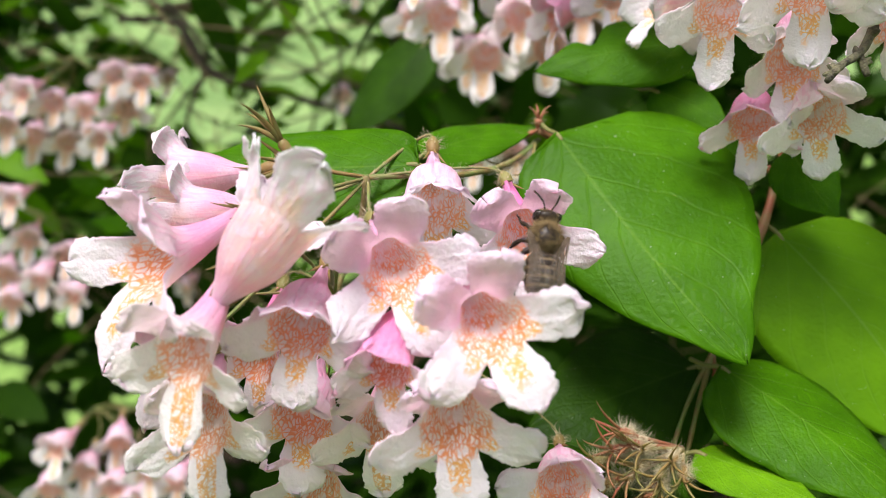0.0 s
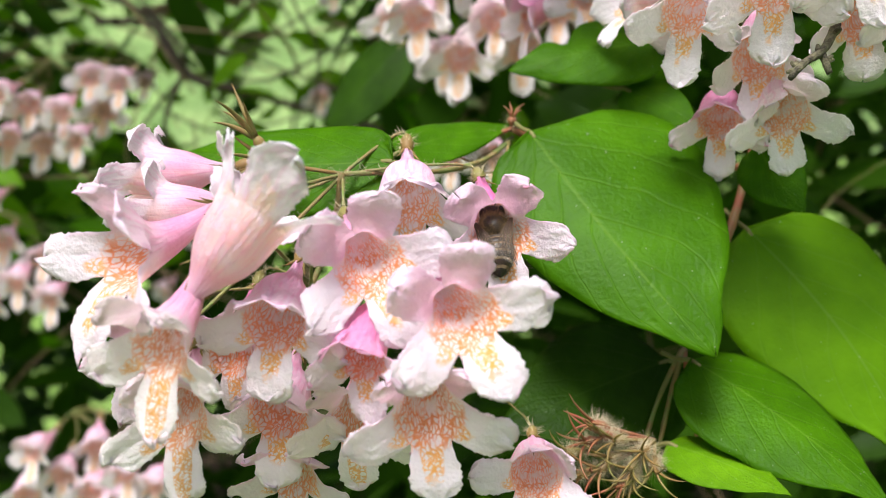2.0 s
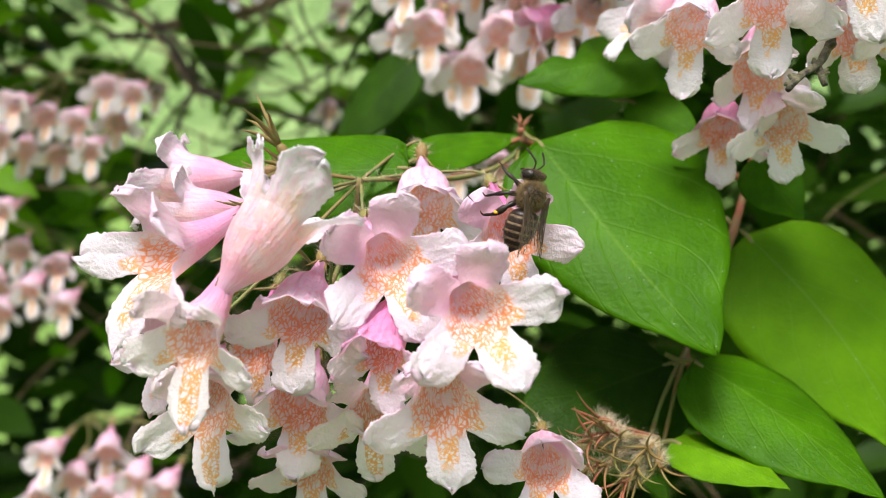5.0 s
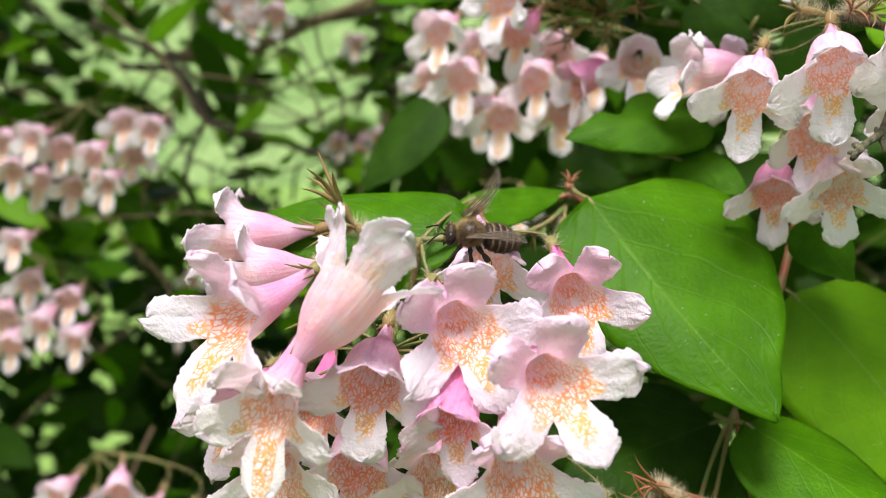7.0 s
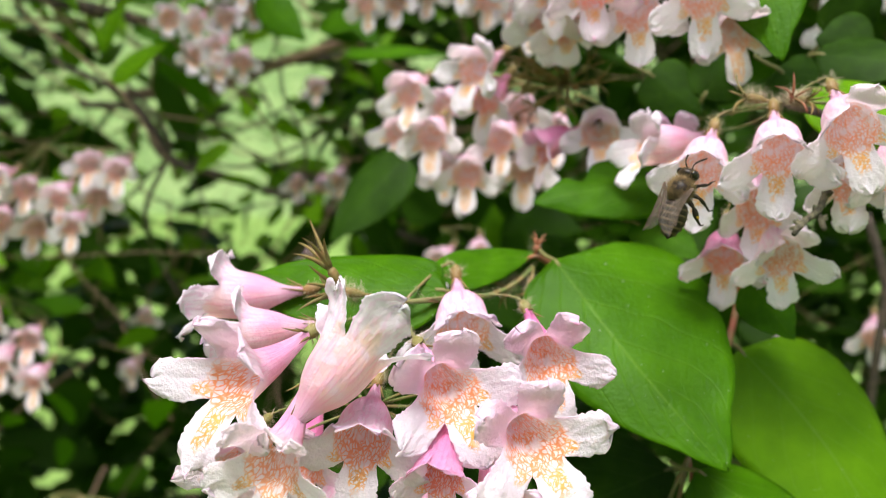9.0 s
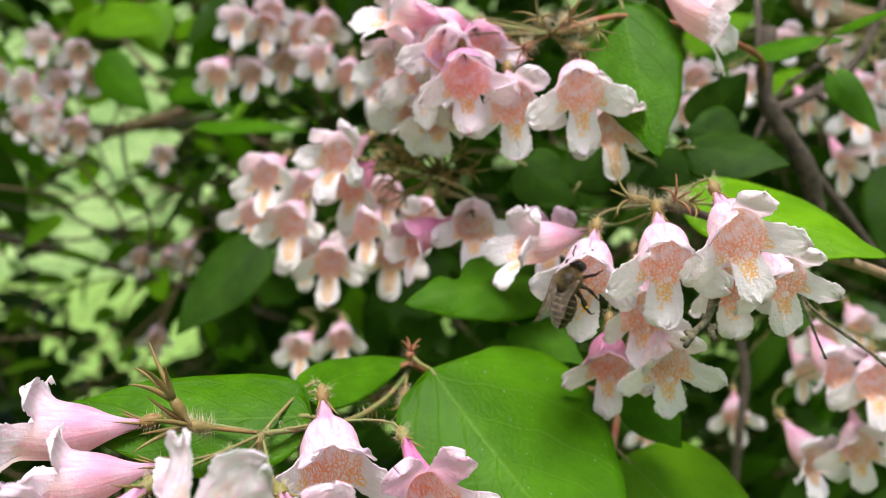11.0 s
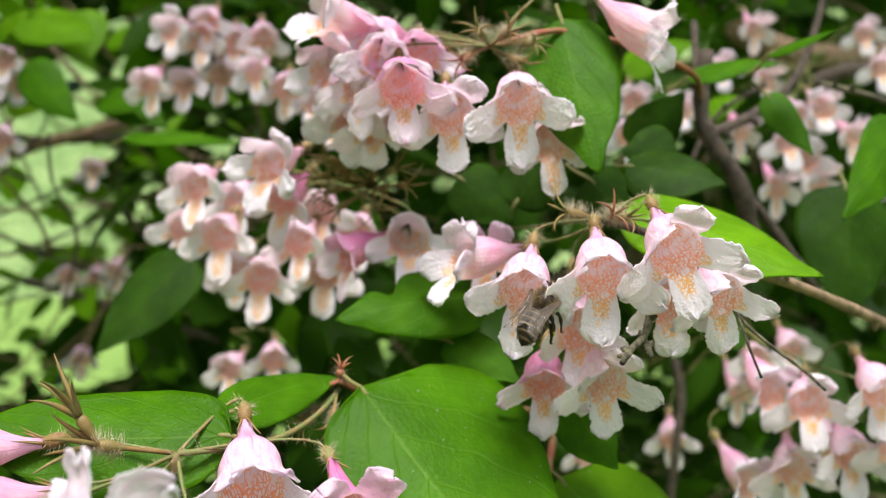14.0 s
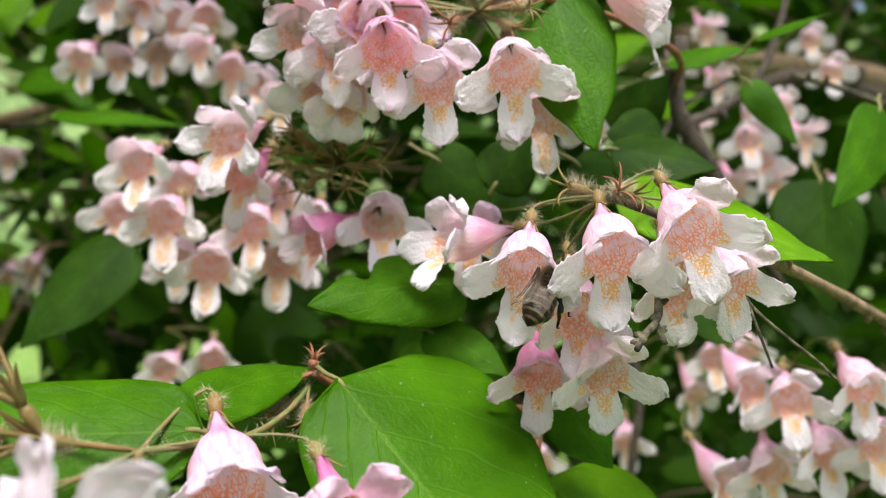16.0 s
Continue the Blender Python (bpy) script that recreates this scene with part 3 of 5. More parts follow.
def twig(points, r0, r1, mat=None, label="thin brown twig of the shrub", steps=5, knobs=0, seed=3, hairy=0):
    line = smooth_line(points, steps)
    n = len(line)
    rng = random.Random(seed)
    radii = [(r0 + (r1 - r0) * i / (n - 1)) * MM * (1 + 0.12 * rng.uniform(-1, 1)) for i in range(n)]
    origin = Vector(points[0])
    v, f = tube_mesh([p - origin for p in line], radii, 9, 0.06, seed)
    ob = mesh_object("twig", v, f, [mat or BARK])
    ob.location = origin
    for k in range(knobs):
        i = rng.randrange(2, n - 1)
        d = Vector((rng.uniform(-1, 1), rng.uniform(-1, 1), rng.uniform(-1, 1))).normalized()
        p = line[i] - origin
        w = radii[i]
        kv, kf = tube_mesh([p, p + d * w * 1.6, p + d * w * 2.6], [w * 0.9, w * 0.8, w * 0.35], 7, 0.15, k)
        mesh_object("bud", kv, kf, [mat or BARK], ob)
    if hairy:
        spots = []
        for k in range(hairy):
            i = rng.randrange(0, n - 1)
            p = line[i].lerp(line[i + 1], rng.random()) - origin
            d = Vector((rng.uniform(-1, 1), rng.uniform(-1, 1), rng.uniform(-1, 1)))
            spots.append((p, d))
        hv, hf = hairs(rng, spots, 0.0019, 0.00004)
        mesh_object("hair", hv, hf, [HAIR], ob)
    tagged(ob, label, "twig", "twigs of the shrub")
    return ob


def spent_calyx(base, tip, spread=0.6, length=7.0, mat=None, seed=1, n=5, hairy=40, thick=1.0, label="dry star-shaped calyx with narrow brown sepals"):
    """What stays when a flower has dropped: a hairy stalked ovary with narrow sepals."""
    rng = random.Random(seed)
    b, t = Vector(base), Vector(tip)
    d = (t - b)
    l0 = d.length
    d.normalize()
    x = d.orthogonal().normalized()
    y = d.cross(x)
    thing = new("calyx")
    thing.location = b
    tagged(thing, label, "calyx", "spent calyces")
    neck = max(l0 - 0.0042, l0 * 0.3)
    v, f = tube_mesh([d * q for q in (0, neck * 0.5, neck, neck + (l0 - neck) * 0.35, neck + (l0 - neck) * 0.75, l0)], [0.00034, 0.00032, 0.00036, 0.00085, 0.00095, 0.0005], 8)
    ov = mesh_object("ovary", v, f, [mat or SEPAL], thing)
    for q in range(n):
        a = 2 * math.pi * q / n + rng.uniform(-0.3, 0.3)
        o = x * math.cos(a) + y * math.sin(a)
        l = length * MM * rng.uniform(0.75, 1.2)
        sp = spread * rng.uniform(0.2, 0.8)
        bend, drift = (0.5 + 0.6 * spread) * rng.uniform(0.3, 1.6), rng.uniform(-0.6, 0.6)
        pts, p = [], d * l0 * 0.97 + o * 0.0004
        for k in range(9):
            th = sp + bend * k / 8
            pts.append(p)
            p = p + (d * math.cos(th) + (o + d.cross(o) * drift * k / 8) * math.sin(th)) * l / 8
        v, f = tube_mesh(pts, [thick * w for w in (0.00016, 0.00023, 0.00025, 0.00024, 0.00021, 0.00017, 0.00013, 0.00008, 0.00002)], 5)
        mesh_object("sepal", v, f, [mat or SEPAL], thing)
    if hairy:
        spots = []
        for q in range(hairy * 3):
            a, s = rng.uniform(0, 6.28), 1 - (1 - neck / l0) * rng.uniform(0, 1.0) ** 1.3
            o = x * math.cos(a) + y * math.sin(a) + d * rng.uniform(-0.2, 0.5)
            spots.append((d * l0 * s + o.normalized() * 0.0007, o))
        v, f = hairs(rng, spots, 0.0022, 0.000024)
        mesh_object("hair", v, f, [HAIR], ov)
    return thing


# ---- the place ----
# ground: one lawn to the horizon
N_ = 24
_gv = [(-60 + 120 * i / N_, -60 + 120 * j / N_, 0.04 * noise.noise(Vector((i * 0.7, j * 0.7, 1)))) for j in range(N_ + 1) for i in range(N_ + 1)]
_gf = [(j * (N_ + 1) + i, j * (N_ + 1) + i + 1, (j + 1) * (N_ + 1) + i + 1, (j + 1) * (N_ + 1) + i) for j in range(N_) for i in range(N_)]
ground = mesh_object("ground", _gv, _gf, [GRASS])
tagged(ground, "sunlit green lawn behind the shrub", "lawn", kind="structure")

# dark soil sheet added under the shrub, standing in for the shade there
_bv, _bf = [(0, 1.1, 0.16)], []
for k in range(5):
    for i in range(40):
        a, q = 2 * math.pi * i / 40, (k + 1) / 5
        _bv.append((3.0 * q * math.cos(a), 1.1 + 1.9 * q * math.sin(a), 0.1 * (1 - q ** 4) + 0.06 + 0.02 * noise.noise(Vector((i, k, 4))) - (0.12 if k == 4 else 0)))
for i in range(40):
    _bf.append((0, 1 + i, 1 + (i + 1) % 40))
    for k in range(4):
        o = 1 + k * 40
        _bf.append((o + i, o + 40 + i, o + 40 + (i + 1) % 40, o + (i + 1) % 40))
tagged(mesh_object("dark_soil_sheet", _bv, _bf, [SOIL]), "dark soil sheet added under the shrub in place of shade", "soil", kind="structure")


def scatter_leaves(name, count, box, size, kind, seed, label, gap=None, rows=7, cols=(-1, -0.5, 0, 0.5, 1), full=False):
    """Countless leaves in a part of the shrub, each a small folded blade."""
    rng = random.Random(seed)
    verts, faces, uvs = [], [], []
    while count:
        c = Vector([rng.uniform(box[i], box[i + 3]) for i in range(3)])
        if gap and gap(c):
            continue
        if full:
            e = sum(abs((c[i] - (box[i] + box[i + 3]) / 2) * 2 / (box[i + 3] - box[i])) ** 3.5 for i in (0, 2))
            if e > 1.05 + 0.5 * noise.noise(c * 3):
                continue
        count -= 1
        l = size * rng.uniform(0.6, 1.2)
        m = Matrix.Translation(c) @ Euler((rng.uniform(-1.2, 0.6), rng.uniform(-0.9, 0.9), rng.uniform(0, 6.28))).to_matrix().to_4x4()
        k = len(verts)
        nc = len(cols)
        for i in range(rows):
            t = i / (rows - 1)
            h = 0.3 * l * max(t ** 0.55 * (1 - t) ** 0.8 / 0.56, 0.01)
            for w in cols:
                verts.append(tuple(m @ Vector((w * h, l * t, 0.12 * abs(w) * h - 0.2 * l * t * t))))
                uvs.append((0.5 + w / 2, t))
        for i in range(rows - 1):
            for j in range(nc - 1):
                faces.append((k + i * nc + j, k + i * nc + j + 1, k + i * nc + j + nc + 1, k + i * nc + j + nc))
    ob = mesh_object(name, verts, faces, [LEAF[kind]], None, uvs)
    tagged(ob, label, "foliage", kind="stuff")
    return ob


def far_bank():
    """A grassy slope beyond the bed, all round the far side."""
    verts, faces = [], []
    n, m = 60, 12
    for i in range(n + 1):
        a = math.pi * (-0.15 + 1.3 * i / n)
        for j in range(m + 1):
            q = j / m
            bump = noise.noise(Vector((i * 0.45, j * 0.6, 3))) * 0.25
            r = 12.5 + 12 * q + bump
            verts.append((r * math.cos(a), 1.5 + r * math.sin(a), 9.0 * q ** 1.15 + bump * q - 0.1))
    for i in range(n):
        for j in range(m):
            faces.append((i * (m + 1) + j, (i + 1) * (m + 1) + j, (i + 1) * (m + 1) + j + 1, i * (m + 1) + j + 1))
    ob = mesh_object("grassy_bank", verts, faces, [BANK])
    return tagged(ob, "pale green grassy slope in full daylight beyond the shrub", "meadow", kind="structure")


far_bank()

# front cluster of flowers
HUB_FRONT = (-0.0118, 0.1328, 1.1833)
HUB_LOW = (-0.0169, 0.1278, 1.1655)
flower(-0.0374, 0.1058, 1.1761, -42, 0, 12, 1.05, "flared", 1, HUB_FRONT, "flowers of the front cluster")
flower(-0.0448, 0.1406, 1.1827, -98, -4, -10, 1.05, "bell", 2, HUB_FRONT, "flowers of the front cluster")
flower(-0.0403, 0.1286, 1.1785, -86, -4, -10, 0.95, "bell", 3, HUB_FRONT, "flowers of the front cluster")
flower(-0.0207, 0.1020, 1.1812, 112, -51, 104, 1.08, "long", 4, HUB_FRONT, "flowers of the front cluster")
flower(-0.0061, 0.1044, 1.1753, 7, -2, -27, 1.00, "open", 5, HUB_FRONT, "flowers of the front cluster")
flower(-0.0186, 0.1048, 1.1676, -11, 19, 3, 0.95, "hood", 6, HUB_LOW, "flowers of the front cluster")
flower(0.0056, 0.0972, 1.1701, 7, -5, -29, 1.00, "open", 7, HUB_LOW, "flowers of the front cluster")
flower(0.0119, 0.1180, 1.1766, 7, 10, -11, 0.96, "open_pink", 8, HUB_FRONT, "flowers of the front cluster")
flower(-0.0013, 0.1300, 1.1795, 2, 26, 0, 1.08, "nod", 9, HUB_FRONT, "flowers of the front cluster")
flower(-0.0075, 0.1018, 1.1637, -18, 30, -12, 0.85, "deep", 10, HUB_LOW, "flowers of the front cluster")
flower(0.0016, 0.0993, 1.1565, 5, 18, -4, 1.00, "open", 11, HUB_LOW, "flowers of the front cluster")
flower(-0.0092, 0.1163, 1.1485, -8, 22, -2, 0.95, "aged", 12, HUB_LOW, "flowers of the front cluster")
flower(-0.0214, 0.1198, 1.1491, -8, 16, -2, 1.05, "hood", 13, HUB_LOW, "flowers of the front cluster")
flower(-0.0308, 0.0959, 1.1671, -24, 22, -0, 0.95, "aged", 14, HUB_LOW, "flowers of the front cluster")
flower(-0.0316, 0.1037, 1.1544, -4, 8, -11, 0.90, "aged", 15, HUB_LOW, "flowers of the front cluster")
flower(-0.0391, 0.1111, 1.1604, -30, 8, 4, 0.78, "open_pink", 16, HUB_LOW, "flowers of the front cluster")
flower(0.0167, 0.1070, 1.1443, -1, -4, 20, 0.85, "hood", 17, HUB_LOW, "flowers of the front cluster")
flower(-0.0204, 0.1225, 1.1366, -9, 35, -2, 0.95, "open_pink", 18, HUB_LOW, "flowers of the front cluster")
flower(-0.0290, 0.1243, 1.1566, -22, 24, -5, 0.95, "open_pink", 19, HUB_LOW, "flowers of the front cluster")
# second cluster
HUB_SECOND = (0.0593, 0.1404, 1.2219)
flower(0.0546, 0.1309, 1.2125, -18, 34, -4, 1.00, "nod", 21, HUB_SECOND, "flowers of the second cluster")
flower(0.0643, 0.1246, 1.2170, -12, 30, -24, 1.02, "nod", 22, HUB_SECOND, "flowers of the second cluster")
flower(0.0442, 0.1393, 1.2092, -31, 33, 6, 0.98, "nod", 23, HUB_SECOND, "flowers of the second cluster")
flower(0.0757, 0.1275, 1.2099, -7, 40, -14, 0.88, "nod", 24, HUB_SECOND, "flowers of the second cluster")
flower(0.0715, 0.1357, 1.2079, -17, 40, -5, 0.95, "bell", 25, HUB_SECOND, "flowers of the second cluster")
flower(0.0624, 0.1421, 1.1925, -15, 33, -9, 0.95, "nod", 26, HUB_SECOND, "flowers of the second cluster")
flower(0.0540, 0.1494, 1.1912, -26, 33, -4, 0.90, "nod_pink", 27, HUB_SECOND, "flowers of the second cluster")
flower(0.0580, 0.1438, 1.2016, -17, 40, -5, 0.95, "bell", 30, HUB_SECOND, "flowers of the second cluster")
flower(0.0404, 0.1609, 1.2134, -82, 3, -2, 1.00, "bell", 28, HUB_SECOND, "flowers of the second cluster")
flower(0.0490, 0.1696, 1.2138, -32, 4, -4, 0.84, "open", 29, HUB_SECOND, "flowers of the second cluster")
# third cluster
HUB_THIRD = (0.0459, 0.1669, 1.2566)
flower(0.0473, 0.1535, 1.2436, -18, 32, -9, 1.00, "nod", 31, HUB_THIRD, "flowers of the third cluster")
flower(0.0365, 0.1616, 1.2412, -12, 33, -9, 1.00, "nod", 32, HUB_THIRD, "flowers of the third cluster")
flower(0.0263, 0.1611, 1.2454, -12, 30, -9, 1.00, "nod_pink", 33, HUB_THIRD, "flowers of the third cluster")
flower(0.0580, 0.1612, 1.2375, -3, 31, -12, 0.88, "aged", 34, HUB_THIRD, "flowers of the third cluster")
flower(0.0215, 0.1757, 1.2476, -45, 26, -4, 0.95, "hood", 35, HUB_THIRD, "flowers of the third cluster")
flower(0.0241, 0.1791, 1.2578, -65, 9, -3, 1.00, "hood", 36, HUB_THIRD, "flowers of the third cluster")
flower(0.0261, 0.1824, 1.2401, -25, 40, -5, 0.90, "bell", 37, HUB_THIRD, "flowers of the third cluster")
flower(0.0160, 0.1841, 1.2517, -38, 27, -4, 0.95, "nod", 42, HUB_THIRD, "flowers of the third cluster")
flower(0.0248, 0.1703, 1.2522, -12, 25, 1, 0.95, "nod", 43, HUB_THIRD, "flowers of the third cluster")
flower(0.0219, 0.1861, 1.2425, -32, 33, -4, 0.95, "nod", 22, HUB_THIRD, "flowers of the third cluster")
flower(0.0331, 0.1737, 1.2550, -6, 21, -3, 0.90, "nod_pink", 44, HUB_THIRD, "flowers of the third cluster")
flower(0.0766, 0.1558, 1.2604, 49, 28, -1, 1.05, "bell", 38, HUB_THIRD, "flowers of the third cluster")
flower(0.0149, 0.1814, 1.2617, -70, -4, -3, 1.00, "bell", 39, HUB_THIRD, "flowers of the third cluster")
# flowers further back
HUB_MID = (0.0265, 0.2300, 1.2308)
flower(0.0370, 0.1867, 1.2166, -14, 8, -3, 1.00, "nod", 41, HUB_MID, "flowers of the middle cluster")
flower(0.0244, 0.1913, 1.2122, -74, 20, -3, 0.95, "deep", 40, HUB_MID, "flowers of the middle cluster")
flower(0.0069, 0.1999, 1.2317, -50, 15, 12, 1.05, "nod", 42, HUB_MID, "flowers of the middle cluster")
flower(0.0115, 0.2067, 1.2246, -48, 28, 6, 1.00, "nod_pink", 43, HUB_MID, "flowers of the middle cluster")
flower(-0.0073, 0.2423, 1.2279, -37, 17, -14, 1.05, "nod_aged", 42, HUB_MID, "flowers of the middle cluster")
flower(-0.0002, 0.2396, 1.2148, -25, 21, -5, 1.05, "nod_aged", 22, HUB_MID, "flowers of the middle cluster")
flower(0.0116, 0.2405, 1.2039, -12, 20, 4, 1.05, "nod_aged", 14, HUB_MID, "flowers of the middle cluster")
flower(0.0204, 0.2374, 1.2145, -37, 21, -14, 1.05, "nod_aged", 21, HUB_MID, "flowers of the middle cluster")
flower(0.0276, 0.2455, 1.2236, -25, 17, -5, 1.05, "nod_aged", 42, HUB_MID, "flowers of the middle cluster")
flower(0.0301, 0.2444, 1.2061, -12, 21, 4, 1.05, "nod_aged", 22, HUB_MID, "flowers of the middle cluster")
flower(0.0058, 0.2641, 1.2256, -37, 21, -14, 1.05, "nod_aged", 14, HUB_MID, "flowers of the middle cluster")
flower(0.0401, 0.2516, 1.2178, -25, 21, -5, 1.05, "nod_aged", 21, HUB_MID, "flowers of the middle cluster")
flower(-0.0082, 0.2797, 1.2163, -13, 16, 4, 1.05, "nod_aged", 42, HUB_MID, "flowers of the middle cluster")
flower(0.0071, 0.2740, 1.2051, -37, 21, -14, 1.05, "nod_aged", 22, HUB_MID, "flowers of the middle cluster")
HUB_UPPER = (0.0012, 0.3624, 1.2938)
flower(-0.0153, 0.3257, 1.2869, -43, 19, -14, 1.00, "nod", 42, HUB_UPPER, "flowers of the upper far cluster")
flower(-0.0043, 0.3324, 1.2868, -18, 24, -5, 1.00, "nod_aged", 21, HUB_UPPER, "flowers of the upper far cluster")
flower(0.0082, 0.3385, 1.2877, -5, 33, 4, 1.00, "bell", 25, HUB_UPPER, "flowers of the upper far cluster")
flower(-0.0218, 0.3278, 1.2674, -36, 33, -14, 1.00, "nod_aged", 42, HUB_UPPER, "flowers of the upper far cluster")
flower(-0.0093, 0.3340, 1.2699, -25, 19, -5, 1.00, "nod", 21, HUB_UPPER, "flowers of the upper far cluster")
flower(0.0039, 0.3399, 1.2756, 0, 27, 5, 1.00, "nod_aged", 14, HUB_UPPER, "flowers of the upper far cluster")
flower(0.0137, 0.3150, 1.2737, -42, 28, -14, 1.00, "nod", 42, HUB_UPPER, "flowers of the upper far cluster")
flower(0.0258, 0.3212, 1.2701, -18, 33, -5, 1.00, "nod_aged", 21, HUB_UPPER, "flowers of the upper far cluster")
flower(0.0375, 0.3276, 1.2671, -6, 22, 4, 1.00, "bell", 25, HUB_UPPER, "flowers of the upper far cluster")
flower(0.0400, 0.3053, 1.2594, -37, 24, -14, 1.00, "nod_aged", 42, HUB_UPPER, "flowers of the upper far cluster")
flower(-0.0027, 0.3319, 1.2931, -24, 29, -5, 1.00, "nod", 21, HUB_UPPER, "flowers of the upper far cluster")
flower(0.0182, 0.3349, 1.2905, 1, 37, 4, 1.00, "nod_aged", 14, HUB_UPPER, "flowers of the upper far cluster")
HUB_RIGHT = (0.1542, 0.1884, 1.1886)
flower(0.1341, 0.1691, 1.1827, -37, 22, -12, 1.00, "nod", 22, HUB_RIGHT, "flowers of the lower right cluster")
flower(0.1459, 0.1595, 1.1879, -12, 26, -5, 1.00, "nod", 21, HUB_RIGHT, "flowers of the lower right cluster")
flower(0.1326, 0.1803, 1.1840, 0, 28, 2, 1.00, "bell", 25, HUB_RIGHT, "flowers of the lower right cluster")
flower(0.1383, 0.1779, 1.1643, -30, 34, -12, 1.00, "nod", 22, HUB_RIGHT, "flowers of the lower right cluster")
flower(0.1499, 0.1706, 1.1701, -19, 22, -5, 1.00, "nod", 21, HUB_RIGHT, "flowers of the lower right cluster")
flower(0.1318, 0.1856, 1.1594, 5, 23, 3, 1.00, "bell", 25, HUB_RIGHT, "flowers of the lower right cluster")
flower(0.1546, 0.1615, 1.1737, -37, 30, -12, 1.00, "nod", 22, HUB_RIGHT, "flowers of the lower right cluster")
flower(0.1543, 0.1829, 1.1714, -12, 34, -5, 1.00, "nod", 21, HUB_RIGHT, "flowers of the lower right cluster")
HUB_FAR_RIGHT = (0.2077, 0.2861, 1.1935)
flower(0.1925, 0.2596, 1.1813, -37, 17, -12, 1.00, "nod_aged", 22, HUB_FAR_RIGHT, "flowers of the far right clusters")
flower(0.2111, 0.2635, 1.1852, -12, 25, -5, 1.00, "nod_aged", 14, HUB_FAR_RIGHT, "flowers of the far right clusters")
flower(0.1939, 0.2695, 1.1670, 0, 28, 2, 1.00, "aged", 14, HUB_FAR_RIGHT, "flowers of the far right clusters")
flower(0.1767, 0.2862, 1.1462, -30, 29, -12, 1.00, "nod_aged", 22, HUB_FAR_RIGHT, "flowers of the far right clusters")
flower(0.1509, 0.3060, 1.1352, -19, 21, -5, 1.00, "nod_aged", 14, HUB_FAR_RIGHT, "flowers of the far right clusters")
HUB_BACK = (0.2401, 0.2969, 1.2993)
flower(0.1999, 0.2578, 1.2607, -37, 17, -12, 1.00, "nod", 22, HUB_BACK, "flowers of the far right clusters")
flower(0.2183, 0.2620, 1.2757, -12, 25, -5, 1.00, "bell", 25, HUB_BACK, "flowers of the far right clusters")
flower(0.2038, 0.2668, 1.2447, 0, 28, 2, 1.00, "aged", 14, HUB_BACK, "flowers of the far right clusters")
flower(0.1401, 0.2689, 1.2588, -30, 29, -12, 1.00, "nod", 22, HUB_BACK, "flowers of the far right clusters")
flower(0.2205, 0.2716, 1.2573, -19, 21, -5, 1.00, "bell", 25, HUB_BACK, "flowers of the far right clusters")
flower(0.2443, 0.2737, 1.2687, 5, 23, 3, 1.00, "aged", 14, HUB_BACK, "flowers of the far right clusters")
flower(0.2930, 0.3205, 1.3261, -37, 25, -12, 1.00, "nod", 22, HUB_BACK, "flowers of the far right clusters")
flower(0.2176, 0.2728, 1.2725, -11, 35, -5, 1.00, "bell", 25, HUB_BACK, "flowers of the far right clusters")
flower(0.2251, 0.2698, 1.2487, -0, 18, 3, 1.00, "aged", 14, HUB_BACK, "flowers of the far right clusters")
flower(0.2695, 0.2862, 1.3012, -31, 21, -12, 1.00, "nod", 22, HUB_BACK, "flowers of the far right clusters")
flower(0.1520, 0.2860, 1.2735, -18, 31, -5, 1.00, "bell", 25, HUB_BACK, "flowers of the far right clusters")
flower(0.2221, 0.3138, 1.2727, 6, 31, 3, 1.00, "aged", 14, HUB_BACK, "flowers of the far right clusters")
flower(0.2187, 0.3260, 1.3016, -37, 17, -12, 1.00, "nod", 22, HUB_BACK, "flowers of the far right clusters")
flower(0.1914, 0.3144, 1.2793, -12, 25, -5, 1.00, "bell", 25, HUB_BACK, "flowers of the far right clusters")
flower(0.2386, 0.3296, 1.3229, 0, 28, 2, 1.00, "aged", 14, HUB_BACK, "flowers of the far right clusters")
flower(0.2471, 0.2830, 1.2394, -30, 29, -12, 1.00, "nod", 22, HUB_BACK, "flowers of the far right clusters")
flower(0.2778, 0.2826, 1.2512, -19, 21, -5, 1.00, "bell", 25, HUB_BACK, "flowers of the far right clusters")
flower(0.2380, 0.3189, 1.2977, 5, 23, 3, 1.00, "aged", 14, HUB_BACK, "flowers of the far right clusters")
HUB_LEFT = (-0.1661, 0.3897, 1.2057)
flower(-0.1790, 0.3662, 1.1913, -23, 7, -15, 1.10, "nod_aged", 42, HUB_LEFT, "flowers of the far left clusters")
flower(-0.1704, 0.3753, 1.1862, -0, 13, -1, 1.10, "nod_aged", 21, HUB_LEFT, "flowers of the far left clusters")
flower(-0.1838, 0.3823, 1.1709, 11, 23, 11, 1.10, "nod_aged", 14, HUB_LEFT, "flowers of the far left clusters")
flower(-0.1525, 0.3647, 1.1842, -17, 21, -14, 1.10, "nod_aged", 42, HUB_LEFT, "flowers of the far left clusters")
flower(-0.1432, 0.3779, 1.1983, -6, 8, -2, 1.10, "nod_aged", 21, HUB_LEFT, "flowers of the far left clusters")
flower(-0.1419, 0.3849, 1.1833, 17, 17, 12, 1.10, "nod_aged", 14, HUB_LEFT, "flowers of the far left clusters")
flower(-0.1465, 0.3622, 1.1724, -22, 16, -15, 1.10, "nod_aged", 42, HUB_LEFT, "flowers of the far left clusters")
flower(-0.1914, 0.3733, 1.1765, -0, 22, -1, 1.10, "nod_aged", 21, HUB_LEFT, "flowers of the far left clusters")
